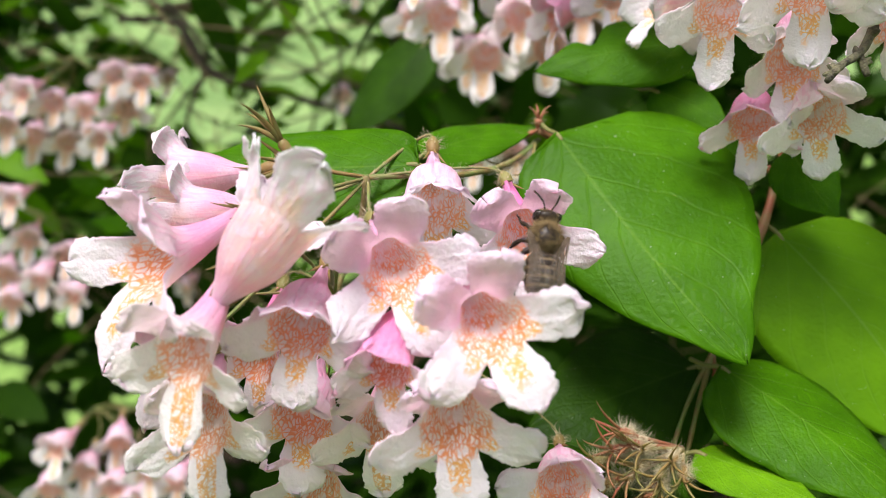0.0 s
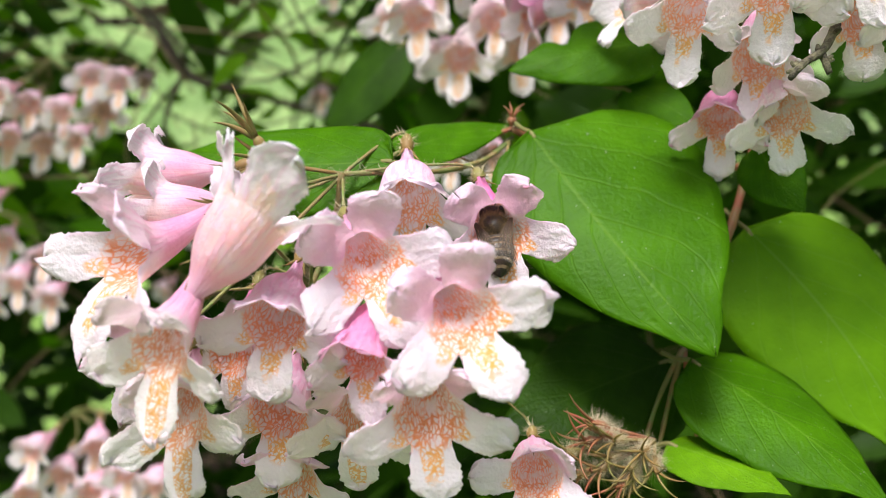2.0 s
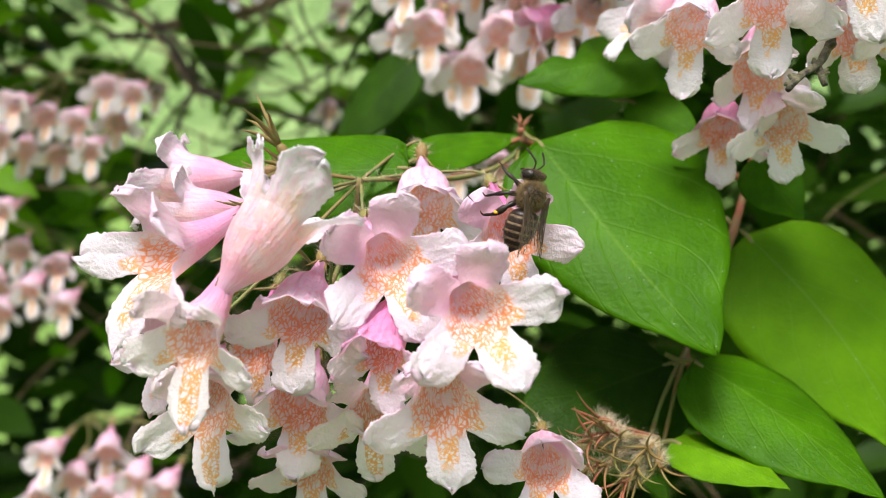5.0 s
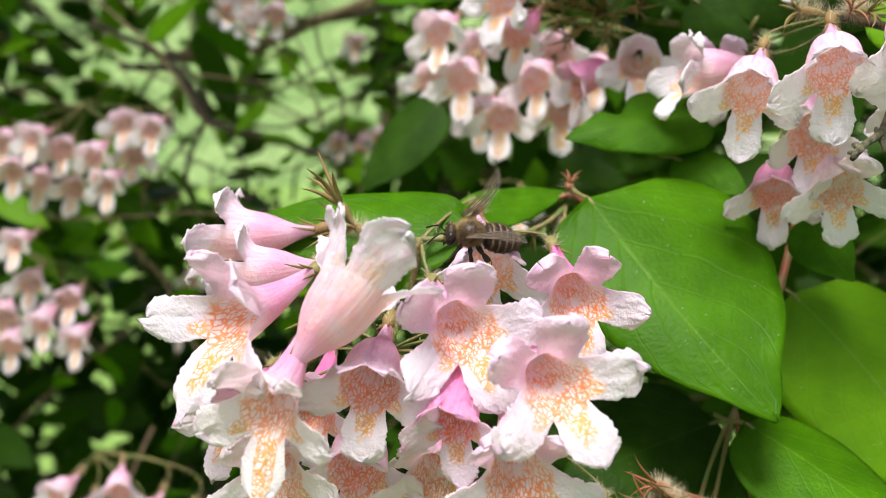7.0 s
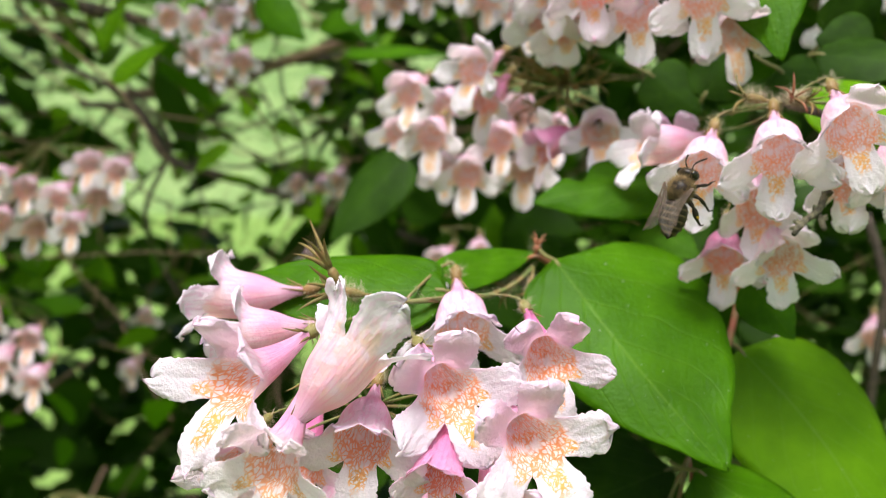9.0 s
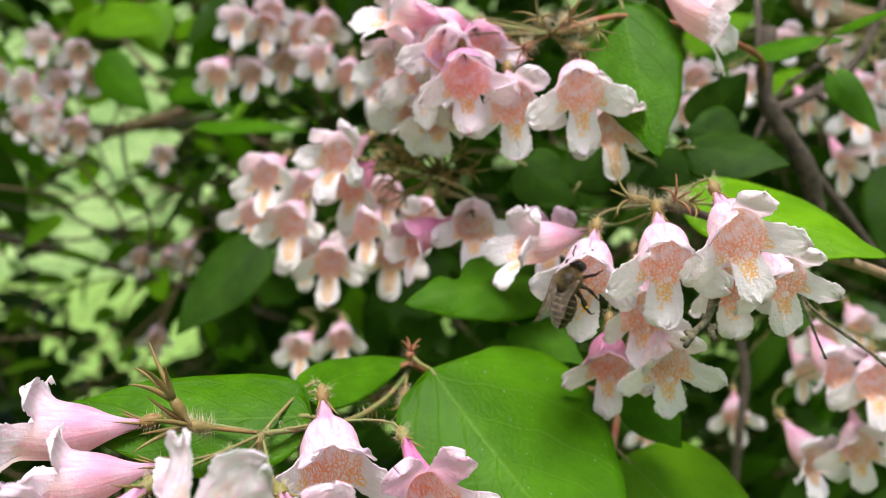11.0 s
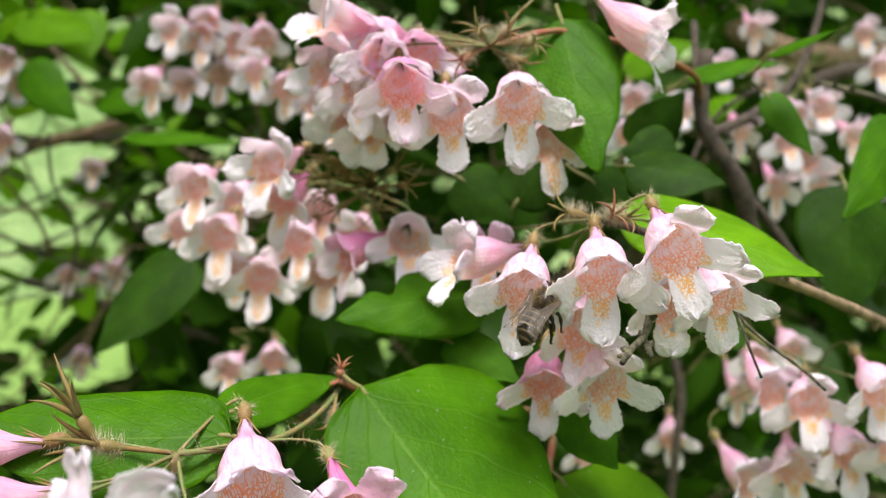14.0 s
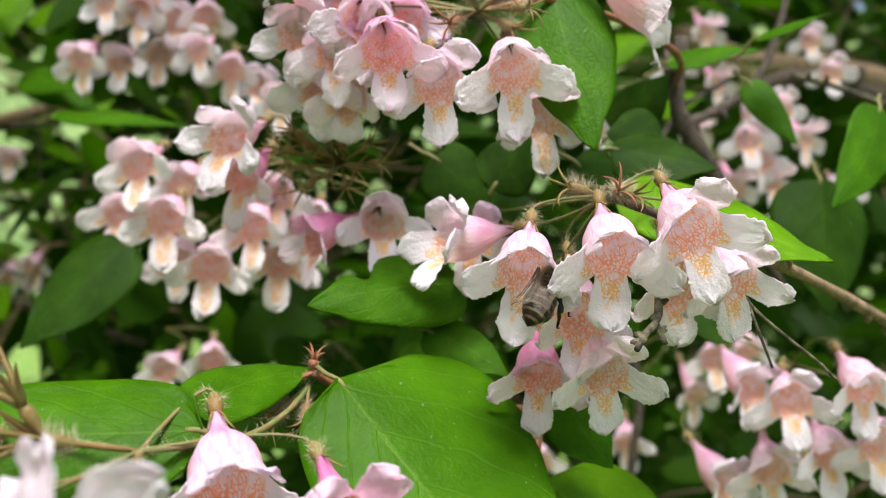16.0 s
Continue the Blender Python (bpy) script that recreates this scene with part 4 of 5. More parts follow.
flower(-0.1686, 0.3818, 1.1684, 12, 12, 11, 1.10, "nod_aged", 14, HUB_LEFT, "flowers of the far left clusters")
flower(-0.1285, 0.3672, 1.1960, -17, 12, -14, 1.10, "nod_aged", 42, HUB_LEFT, "flowers of the far left clusters")
flower(-0.1963, 0.3758, 1.1886, -6, 18, -2, 1.10, "nod_aged", 21, HUB_LEFT, "flowers of the far left clusters")
HUB_LEFT_LOW = (-0.2042, 0.3958, 1.1380)
flower(-0.1889, 0.3666, 1.1451, -23, 7, -15, 1.10, "nod_aged", 42, HUB_LEFT_LOW, "flowers of the far left clusters")
flower(-0.1864, 0.3728, 1.1262, -0, 13, -1, 1.10, "nod_aged", 21, HUB_LEFT_LOW, "flowers of the far left clusters")
flower(-0.2017, 0.3794, 1.1090, 11, 23, 11, 1.10, "nod_aged", 14, HUB_LEFT_LOW, "flowers of the far left clusters")
flower(-0.1765, 0.3594, 1.1112, -17, 21, -14, 1.10, "nod_aged", 42, HUB_LEFT_LOW, "flowers of the far left clusters")
flower(-0.1686, 0.3712, 1.1188, -6, 8, -2, 1.10, "nod_aged", 21, HUB_LEFT_LOW, "flowers of the far left clusters")
flower(-0.2147, 0.3821, 1.1217, 17, 17, 12, 1.10, "nod_aged", 14, HUB_LEFT_LOW, "flowers of the far left clusters")
flower(-0.1617, 0.3579, 1.1040, -22, 16, -15, 1.10, "nod_aged", 42, HUB_LEFT_LOW, "flowers of the far left clusters")
flower(-0.1940, 0.3670, 1.0989, -0, 22, -1, 1.10, "nod_aged", 21, HUB_LEFT_LOW, "flowers of the far left clusters")
HUB_BOTTOM = (-0.1477, 0.3382, 1.0595)
flower(-0.1463, 0.2975, 1.0605, -23, 7, -15, 1.05, "nod_aged", 42, HUB_BOTTOM, "flowers of the far left clusters")
flower(-0.1398, 0.3050, 1.0475, -0, 13, -1, 1.05, "nod_aged", 21, HUB_BOTTOM, "flowers of the far left clusters")
flower(-0.1304, 0.3166, 1.0540, 11, 23, 11, 1.05, "nod_aged", 14, HUB_BOTTOM, "flowers of the far left clusters")
flower(-0.1121, 0.2957, 1.0521, -17, 21, -14, 1.05, "nod_aged", 42, HUB_BOTTOM, "flowers of the far left clusters")
flower(-0.1288, 0.3036, 1.0410, -6, 8, -2, 1.05, "nod_aged", 21, HUB_BOTTOM, "flowers of the far left clusters")
flower(-0.1577, 0.3128, 1.0362, 17, 17, 12, 1.05, "nod_aged", 14, HUB_BOTTOM, "flowers of the far left clusters")
flower(-0.1014, 0.2948, 1.0479, -22, 16, -15, 1.05, "nod_aged", 42, HUB_BOTTOM, "flowers of the far left clusters")
flower(-0.1200, 0.3027, 1.0367, -0, 22, -1, 1.05, "nod_aged", 21, HUB_BOTTOM, "flowers of the far left clusters")
HUB_TOP_LEFT = (-0.1001, 0.4424, 1.2992)
flower(-0.0947, 0.3995, 1.2849, -34, 15, -14, 1.00, "nod", 42, HUB_TOP_LEFT, "flowers of the far left clusters")
flower(-0.0813, 0.4069, 1.2835, -10, 21, -4, 1.00, "nod", 21, HUB_TOP_LEFT, "flowers of the far left clusters")
flower(-0.1191, 0.4239, 1.2703, 2, 30, 6, 1.00, "bell", 25, HUB_TOP_LEFT, "flowers of the far left clusters")
flower(-0.1016, 0.3996, 1.2656, -28, 30, -14, 1.00, "nod", 42, HUB_TOP_LEFT, "flowers of the far left clusters")
flower(-0.0885, 0.4074, 1.2701, -17, 16, -4, 1.00, "nod", 21, HUB_TOP_LEFT, "flowers of the far left clusters")
flower(-0.0760, 0.4154, 1.2748, 8, 24, 7, 1.00, "bell", 25, HUB_TOP_LEFT, "flowers of the far left clusters")
flower(-0.0914, 0.3967, 1.2546, -34, 25, -14, 1.00, "nod", 42, HUB_TOP_LEFT, "flowers of the far left clusters")
flower(-0.0803, 0.4044, 1.2497, -10, 30, -4, 1.00, "nod", 21, HUB_TOP_LEFT, "flowers of the far left clusters")
flower(-0.1055, 0.4199, 1.2522, 2, 19, 6, 1.00, "bell", 25, HUB_TOP_LEFT, "flowers of the far left clusters")
flower(-0.0898, 0.3957, 1.2446, -28, 21, -14, 1.00, "nod", 42, HUB_TOP_LEFT, "flowers of the far left clusters")
HUB_CENTRE_FAR = (-0.0540, 0.5704, 1.2141)
flower(-0.0524, 0.5315, 1.2472, -34, 15, -14, 1.10, "nod_aged", 42, HUB_CENTRE_FAR, "flowers of the far left clusters")
flower(-0.0635, 0.5397, 1.1855, -10, 21, -4, 1.10, "nod_aged", 21, HUB_CENTRE_FAR, "flowers of the far left clusters")
flower(-0.0484, 0.5467, 1.1838, 2, 30, 6, 1.10, "nod_aged", 14, HUB_CENTRE_FAR, "flowers of the far left clusters")
flower(-0.0372, 0.5245, 1.1906, -28, 30, -14, 1.10, "nod_aged", 42, HUB_CENTRE_FAR, "flowers of the far left clusters")
flower(-0.1801, 0.5640, 1.1946, -17, 16, -4, 1.10, "nod_aged", 21, HUB_CENTRE_FAR, "flowers of the far left clusters")
flower(-0.1661, 0.5642, 1.0905, 8, 24, 7, 1.10, "nod_aged", 14, HUB_CENTRE_FAR, "flowers of the far left clusters")
flower(-0.1699, 0.5425, 1.0601, -34, 25, -14, 1.10, "nod_aged", 42, HUB_CENTRE_FAR, "flowers of the far left clusters")
flower(-0.0535, 0.5344, 1.1382, -10, 30, -4, 1.10, "nod_aged", 21, HUB_CENTRE_FAR, "flowers of the far left clusters")
HUB_SHADE = (0.0137, 0.3496, 1.1765)
flower(0.0113, 0.3187, 1.1667, -34, 15, -14, 1.00, "nod_aged", 42, HUB_SHADE, "flowers of the far left clusters")
flower(0.0277, 0.3258, 1.1692, -10, 21, -4, 1.00, "nod_aged", 21, HUB_SHADE, "flowers of the far left clusters")
# leaves
leaf((0.0212, 0.1590, 1.1882), (0.0475, 0.1248, 1.1547), 40, (-0.10, -0.78, 0.62), "fresh", 0.08, 0.12, 1, -0.30)
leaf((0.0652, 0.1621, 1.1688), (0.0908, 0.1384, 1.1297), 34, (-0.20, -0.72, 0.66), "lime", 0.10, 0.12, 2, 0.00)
leaf((0.0499, 0.1443, 1.1476), (0.0744, 0.1185, 1.1323), 24, (0.10, -0.54, 0.83), "fresh", 0.10, 0.20, 3, 0.00)
leaf((0.0434, 0.1346, 1.1358), (0.0587, 0.1189, 1.1340), 12, (0.10, -0.42, 0.90), "lime", 0.10, 0.20, 4, 0.00)
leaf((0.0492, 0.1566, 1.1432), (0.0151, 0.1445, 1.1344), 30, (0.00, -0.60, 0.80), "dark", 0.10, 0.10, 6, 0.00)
leaf((0.0494, 0.1718, 1.2051), (0.0179, 0.1704, 1.1994), 17, (-0.25, -0.77, 0.59), "fresh", 0.12, 0.15, 7, 0.00, bite=0.55)
leaf((-0.0039, 0.1368, 1.1848), (-0.0445, 0.1466, 1.1847), 19, (-0.24, -0.70, 0.67), "fresh", 0.06, 0.12, 8, 0.00)
leaf((-0.0038, 0.1524, 1.1848), (0.0193, 0.1666, 1.1888), 12, (-0.23, -0.65, 0.72), "fresh", 0.06, 0.12, 9, 0.00)
leaf((0.0628, 0.1695, 1.2652), (0.0651, 0.1533, 1.2310), 20, (-0.47, -0.82, 0.32), "fresh", 0.10, 0.15, 10, 0.00)
leaf((0.0743, 0.1567, 1.2263), (0.0987, 0.1284, 1.2137), 23, (-0.20, -0.60, 0.77), "lime", 0.12, 0.15, 11, 0.00)
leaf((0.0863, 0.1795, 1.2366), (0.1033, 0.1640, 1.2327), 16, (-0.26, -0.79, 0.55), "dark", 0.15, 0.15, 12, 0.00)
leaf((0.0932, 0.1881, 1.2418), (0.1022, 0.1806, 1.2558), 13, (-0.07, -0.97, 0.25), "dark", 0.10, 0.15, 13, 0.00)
leaf((0.1145, 0.1981, 1.2637), (0.1309, 0.1829, 1.2665), 10, (-0.23, -0.65, 0.72), "fresh", 0.20, 0.15, 14, 0.00)
leaf((0.1281, 0.1835, 1.2587), (0.1331, 0.1712, 1.2423), 8, (-0.58, -0.74, 0.34), "fresh", 0.15, 0.20, 15, 0.00)
leaf((0.1213, 0.1753, 1.2661), (0.1311, 0.1621, 1.2708), 8, (-0.18, -0.48, 0.86), "fresh", 0.10, 0.15, 16, 0.00)
leaf((0.0640, 0.1565, 1.1859), (0.0708, 0.1490, 1.1740), 12, (-0.28, -0.90, 0.34), "fresh", 0.10, 0.15, 17, 0.00)
leaf((-0.0056, 0.2734, 1.2081), (-0.0310, 0.2696, 1.1780), 22, (-0.47, -0.82, 0.32), "dark", 0.10, 0.15, 19, 0.00)
leaf((-0.0290, 0.3230, 1.2464), (0.0104, 0.3010, 1.2454), 10, (-0.20, -0.54, 0.81), "fresh", 0.15, 0.10, 20, 0.00)
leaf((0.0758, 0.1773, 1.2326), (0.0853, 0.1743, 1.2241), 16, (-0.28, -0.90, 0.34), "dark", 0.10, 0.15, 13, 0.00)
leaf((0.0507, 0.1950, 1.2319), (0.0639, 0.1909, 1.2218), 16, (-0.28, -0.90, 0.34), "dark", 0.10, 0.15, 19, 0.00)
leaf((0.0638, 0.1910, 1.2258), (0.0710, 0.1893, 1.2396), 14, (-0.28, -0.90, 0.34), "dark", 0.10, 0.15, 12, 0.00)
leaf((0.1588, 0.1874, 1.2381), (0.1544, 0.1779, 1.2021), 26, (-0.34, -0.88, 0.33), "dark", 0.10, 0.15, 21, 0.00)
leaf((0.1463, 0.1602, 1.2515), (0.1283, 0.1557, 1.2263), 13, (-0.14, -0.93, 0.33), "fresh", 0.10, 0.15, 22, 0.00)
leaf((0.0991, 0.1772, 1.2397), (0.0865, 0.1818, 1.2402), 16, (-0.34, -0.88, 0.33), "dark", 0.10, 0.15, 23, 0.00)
leaf((0.0415, 0.1710, 1.1961), (0.0538, 0.1589, 1.1889), 10, (-0.32, -0.78, 0.54), "fresh", 0.10, 0.15, 24, 0.00)
leaf((0.1163, 0.1704, 1.1994), (0.1011, 0.1760, 1.2024), 14, (-0.26, -0.59, 0.77), "dark", 0.10, 0.15, 25, 0.00)
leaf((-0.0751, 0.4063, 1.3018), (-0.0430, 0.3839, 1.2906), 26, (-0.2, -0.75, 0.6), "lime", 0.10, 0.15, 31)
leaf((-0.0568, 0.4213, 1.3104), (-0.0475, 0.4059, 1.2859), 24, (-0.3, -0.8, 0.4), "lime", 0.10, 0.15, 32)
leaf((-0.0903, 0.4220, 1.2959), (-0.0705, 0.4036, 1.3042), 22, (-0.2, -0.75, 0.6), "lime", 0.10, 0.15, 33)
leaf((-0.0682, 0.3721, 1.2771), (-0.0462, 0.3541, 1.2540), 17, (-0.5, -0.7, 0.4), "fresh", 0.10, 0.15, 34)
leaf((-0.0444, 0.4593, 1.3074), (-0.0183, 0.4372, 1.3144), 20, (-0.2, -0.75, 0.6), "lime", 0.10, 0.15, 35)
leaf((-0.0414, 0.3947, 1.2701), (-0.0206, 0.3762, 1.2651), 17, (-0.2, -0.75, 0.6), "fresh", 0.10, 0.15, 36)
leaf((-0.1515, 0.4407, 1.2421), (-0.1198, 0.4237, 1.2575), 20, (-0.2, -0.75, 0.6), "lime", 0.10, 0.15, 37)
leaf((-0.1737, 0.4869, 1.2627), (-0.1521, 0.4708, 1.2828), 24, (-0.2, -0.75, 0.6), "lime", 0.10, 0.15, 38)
leaf((-0.1447, 0.4639, 1.2909), (-0.1154, 0.4446, 1.2812), 18, (-0.2, -0.75, 0.6), "fresh", 0.10, 0.15, 39)
leaf((-0.0779, 0.4524, 1.2895), (-0.0656, 0.4347, 1.2635), 20, (-0.3, -0.8, 0.4), "fresh", 0.10, 0.15, 40)
leaf((-0.0380, 0.4032, 1.2696), (-0.0141, 0.3860, 1.2587), 18, (-0.2, -0.75, 0.6), "fresh", 0.10, 0.15, 41)
leaf((0.1570, 0.3063, 1.2907), (0.1783, 0.2884, 1.3000), 20, (-0.2, -0.75, 0.6), "lime", 0.10, 0.15, 42)
leaf((0.1820, 0.2871, 1.2727), (0.1919, 0.2733, 1.2773), 14, (-0.2, -0.75, 0.6), "lime", 0.10, 0.15, 43)
# stems and twigs
twig([(0.0811, 0.1892, 1.2004), (0.0697, 0.1727, 1.1852), (0.0628, 0.1633, 1.1699), (0.0505, 0.1506, 1.1487)], 0.80, 0.90, RED_STEM, label="red-brown young stem with fine hairs", steps=5, seed=3)
twig([(0.0505, 0.1506, 1.1487), (0.0446, 0.1456, 1.1395), (0.0402, 0.1405, 1.1297)], 0.45, 0.40, STEM, label="thin green flower stalk with fine hairs", steps=5, seed=3)
twig([(0.0505, 0.1506, 1.1487), (0.0467, 0.1456, 1.1395), (0.0433, 0.1405, 1.1297)], 0.50, 0.40, STEM, label="thin green flower stalk with fine hairs", steps=5, seed=3)
twig([(0.0505, 0.1506, 1.1487), (0.0501, 0.1460, 1.1415), (0.0502, 0.1394, 1.1346)], 0.40, 0.30, RED_STEM, label="thin reddish flower stalk", steps=5, seed=3)
twig([(-0.0119, 0.1310, 1.1838), (-0.0134, 0.1325, 1.1751), (-0.0169, 0.1278, 1.1655)], 0.50, 0.50, STEM, label="thin green hairy flower stalk", steps=5, seed=3, hairy=220)
twig([(-0.0118, 0.1328, 1.1833), (-0.0055, 0.1351, 1.1833), (0.0043, 0.1447, 1.1824), (0.0127, 0.1579, 1.1831), (0.0188, 0.1666, 1.1865)], 0.45, 0.50, STEM, label="thin green hairy flower stalk", steps=5, seed=3, hairy=220)
twig([(-0.0033, 0.1574, 1.1846), (0.0035, 0.1585, 1.1831), (0.0100, 0.1609, 1.1851), (0.0183, 0.1648, 1.1885)], 0.42, 0.42, RED_STEM, label="thin reddish hairy flower stalk", steps=5, seed=3, hairy=260)
twig([(0.0183, 0.1648, 1.1885), (0.0266, 0.1695, 1.1848), (0.0473, 0.1790, 1.1814), (0.0723, 0.1768, 1.1791)], 0.70, 0.80, RED_STEM, label="red-brown young stem with fine hairs", steps=5, seed=3)
twig([(0.0813, 0.1365, 1.2155), (0.1050, 0.1406, 1.2113), (0.1455, 0.1492, 1.2007)], 1.00, 1.30, TAN_BARK, label="tan woody twig carrying the flower cluster", knobs=4, steps=5, seed=3)
twig([(0.0593, 0.1404, 1.2219), (0.0681, 0.1392, 1.2199), (0.0813, 0.1365, 1.2155)], 0.70, 0.90, knobs=1, steps=5, seed=3)
twig([(0.0660, 0.1335, 1.2065), (0.0619, 0.1285, 1.2026), (0.0576, 0.1258, 1.2003), (0.0554, 0.1244, 1.1983)], 0.75, 0.50, LICHEN, label="dead twig tip crusted with grey lichen", knobs=6, steps=5, seed=3)
twig([(0.0617, 0.1286, 1.2021), (0.0621, 0.1263, 1.1991)], 0.60, 0.50, LICHEN, label="dead twig tip crusted with grey lichen", knobs=2, steps=5, seed=3)
twig([(0.0813, 0.1365, 1.2155), (0.0826, 0.1317, 1.2066), (0.0867, 0.1280, 1.2016), (0.0926, 0.1258, 1.1974), (0.0965, 0.1243, 1.1940)], 0.38, 0.24, LICHEN, label="dead twig tip crusted with grey lichen", knobs=6, steps=5, seed=3)
twig([(0.0826, 0.1317, 1.2066), (0.0840, 0.1290, 1.1999), (0.0859, 0.1282, 1.1955)], 0.30, 0.22, LICHEN, label="dead twig tip crusted with grey lichen", knobs=3, steps=5, seed=3)
twig([(0.1360, 0.2282, 1.2883), (0.1330, 0.2183, 1.2607), (0.1401, 0.2155, 1.2444), (0.1494, 0.2120, 1.2333), (0.1755, 0.2129, 1.2074)], 1.00, 1.50, steps=5, seed=3)
twig([(0.1843, 0.2531, 1.2788), (0.1680, 0.2588, 1.2657), (0.1580, 0.2622, 1.2409)], 0.90, 0.90, knobs=4, steps=5, seed=3)
twig([(0.1574, 0.1989, 1.2674), (0.1657, 0.1905, 1.2640), (0.1765, 0.1812, 1.2585)], 0.80, 1.00, LICHEN, knobs=4, steps=5, seed=3)
twig([(0.0459, 0.1669, 1.2566), (0.0656, 0.1683, 1.2626), (0.1005, 0.1769, 1.2599), (0.1330, 0.2183, 1.2607)], 0.60, 0.80, RED_STEM, steps=5, seed=3)
twig([(-0.2186, 0.5455, 1.2571), (-0.1655, 0.5330, 1.2328), (-0.1383, 0.5250, 1.1972), (-0.0984, 0.5365, 1.1845), (-0.0408, 0.5441, 1.1679), (0.0242, 0.5398, 1.1478)], 2.00, 2.20, steps=5, seed=3)
twig([(-0.2001, 0.5445, 1.2980), (-0.1597, 0.5571, 1.3033), (-0.1343, 0.5806, 1.2730), (-0.0764, 0.5682, 1.2645), (-0.0223, 0.5064, 1.2689)], 2.20, 1.80, steps=5, seed=3)
twig([(-0.1572, 0.4809, 1.2429), (-0.1321, 0.4836, 1.2079), (-0.1487, 0.4941, 1.1632), (-0.1291, 0.5168, 1.1043)], 1.20, 1.40, steps=5, seed=3)
twig([(-0.1766, 0.5304, 1.1622), (-0.1416, 0.5257, 1.1971), (-0.0953, 0.5366, 1.1951), (-0.0428, 0.5585, 1.2219)], 1.00, 1.00, steps=5, seed=3)
twig([(-0.0658, 0.4325, 1.2559), (-0.0624, 0.4303, 1.2336), (-0.0515, 0.4366, 1.2087), (-0.0570, 0.4455, 1.1731)], 0.70, 0.70, steps=5, seed=3)
twig([(-0.1350, 0.5244, 1.1974), (-0.1178, 0.5189, 1.1681), (-0.1202, 0.5170, 1.1347)], 0.70, 0.70, steps=5, seed=3)
twig([(-0.1671, 0.4952, 1.2738), (-0.1296, 0.4963, 1.2518), (-0.0780, 0.4950, 1.2356)], 0.50, 0.80, steps=5, seed=20)
twig([(-0.1558, 0.5199, 1.2197), (-0.1125, 0.5208, 1.2117), (-0.0550, 0.5214, 1.2414)], 0.60, 0.80, steps=5, seed=21)
twig([(-0.1154, 0.5483, 1.3052), (-0.0987, 0.5523, 1.2653), (-0.0740, 0.5540, 1.2133)], 0.70, 0.80, steps=5, seed=22)
twig([(-0.1208, 0.4832, 1.2359), (-0.0945, 0.4863, 1.2094), (-0.0388, 0.4836, 1.1861)], 0.50, 0.80, steps=5, seed=23)
twig([(-0.0714, 0.5084, 1.3017), (-0.0811, 0.5177, 1.2597), (-0.1213, 0.5335, 1.2215)], 0.60, 0.80, steps=5, seed=24)
twig([(-0.1698, 0.5506, 1.1780), (-0.1271, 0.5510, 1.1615), (-0.0728, 0.5510, 1.1737)], 0.70, 0.80, steps=5, seed=25)
twig([(-0.0371, 0.4679, 1.2610), (-0.0334, 0.4751, 1.2277), (-0.0140, 0.4795, 1.2000)], 0.50, 0.80, steps=5, seed=26)
twig([(0.2753, 0.4038, 1.3477), (0.3119, 0.3913, 1.3327), (0.3878, 0.3903, 1.3372), (0.4764, 0.3850, 1.3335)], 7.0, 9.0, TAN_BARK, label="thick tan branch deep in the shrub", steps=6, knobs=2, seed=61)
twig([(0.3002, 0.3634, 1.3096), (0.3248, 0.3551, 1.3185), (0.3949, 0.3545, 1.3161)], 4.0, 5.0, BARK, label="brown branch deep in the shrub", steps=6, knobs=2, seed=62)
twig([(0.1255, 0.2060, 1.2737), (0.1248, 0.2061, 1.2579), (0.1283, 0.2049, 1.2487), (0.1364, 0.2021, 1.2366), (0.1432, 0.2046, 1.2228)], 2.2, 2.6, BARK, label="dark brown branch of the shrub", steps=6, knobs=2, seed=63)
twig([(0.1419, 0.2267, 1.2538), (0.1582, 0.2267, 1.2616), (0.1748, 0.2294, 1.2737), (0.1846, 0.2317, 1.2919), (0.1945, 0.2367, 1.3173)], 1.7, 1.2, BARK, label="dark brown branch of the shrub", steps=6, knobs=2, seed=64)
twig([(-0.1878, 0.5921, 1.2393), (-0.1248, 0.5707, 1.2465), (-0.0782, 0.5550, 1.2628), (-0.0470, 0.5445, 1.2731), (-0.0032, 0.5456, 1.2931)], 4.0, 3.0, TAN_BARK, label="tan branch deep in the shrub", steps=6, knobs=2, seed=65)
twig([(-0.2592, 0.5967, 1.3062), (-0.2009, 0.5857, 1.2941), (-0.1608, 0.5783, 1.2868), (-0.1239, 0.5889, 1.2889)], 5.0, 4.0, BARK, label="brown branch deep in the shrub", steps=6, knobs=2, seed=66)
twig([(0.1603, 0.2729, 1.1939), (0.1685, 0.2699, 1.1675), (0.1678, 0.2700, 1.1446), (0.1721, 0.2781, 1.1082)], 1.6, 1.8, BARK, label="dark brown branch of the shrub", steps=6, knobs=2, seed=67)
twig([(-0.1959, 0.5287, 1.2298), (-0.1595, 0.5222, 1.2264), (-0.1422, 0.5169, 1.1989), (-0.0972, 0.5185, 1.1871)], 2.0, 2.4, BARK, label="brown branch deep in the shrub", steps=6, knobs=2, seed=68)
# spent calyces
spent_calyx((-0.0118, 0.1328, 1.1833), (-0.0229, 0.1309, 1.1853), spread=0.5, length=8, seed=1, n=5, hairy=90, thick=1.7)
spent_calyx((-0.0221, 0.1306, 1.1850), (-0.0251, 0.1306, 1.1895), spread=0.6, length=8, seed=2, hairy=0, thick=1.8)
spent_calyx((0.0174, 0.1650, 1.1858), (0.0113, 0.1614, 1.1818), spread=0.9, length=5, seed=6, hairy=120)
spent_calyx((0.0179, 0.1648, 1.1858), (0.0164, 0.1599, 1.1810), spread=0.9, length=5, seed=7, hairy=120)
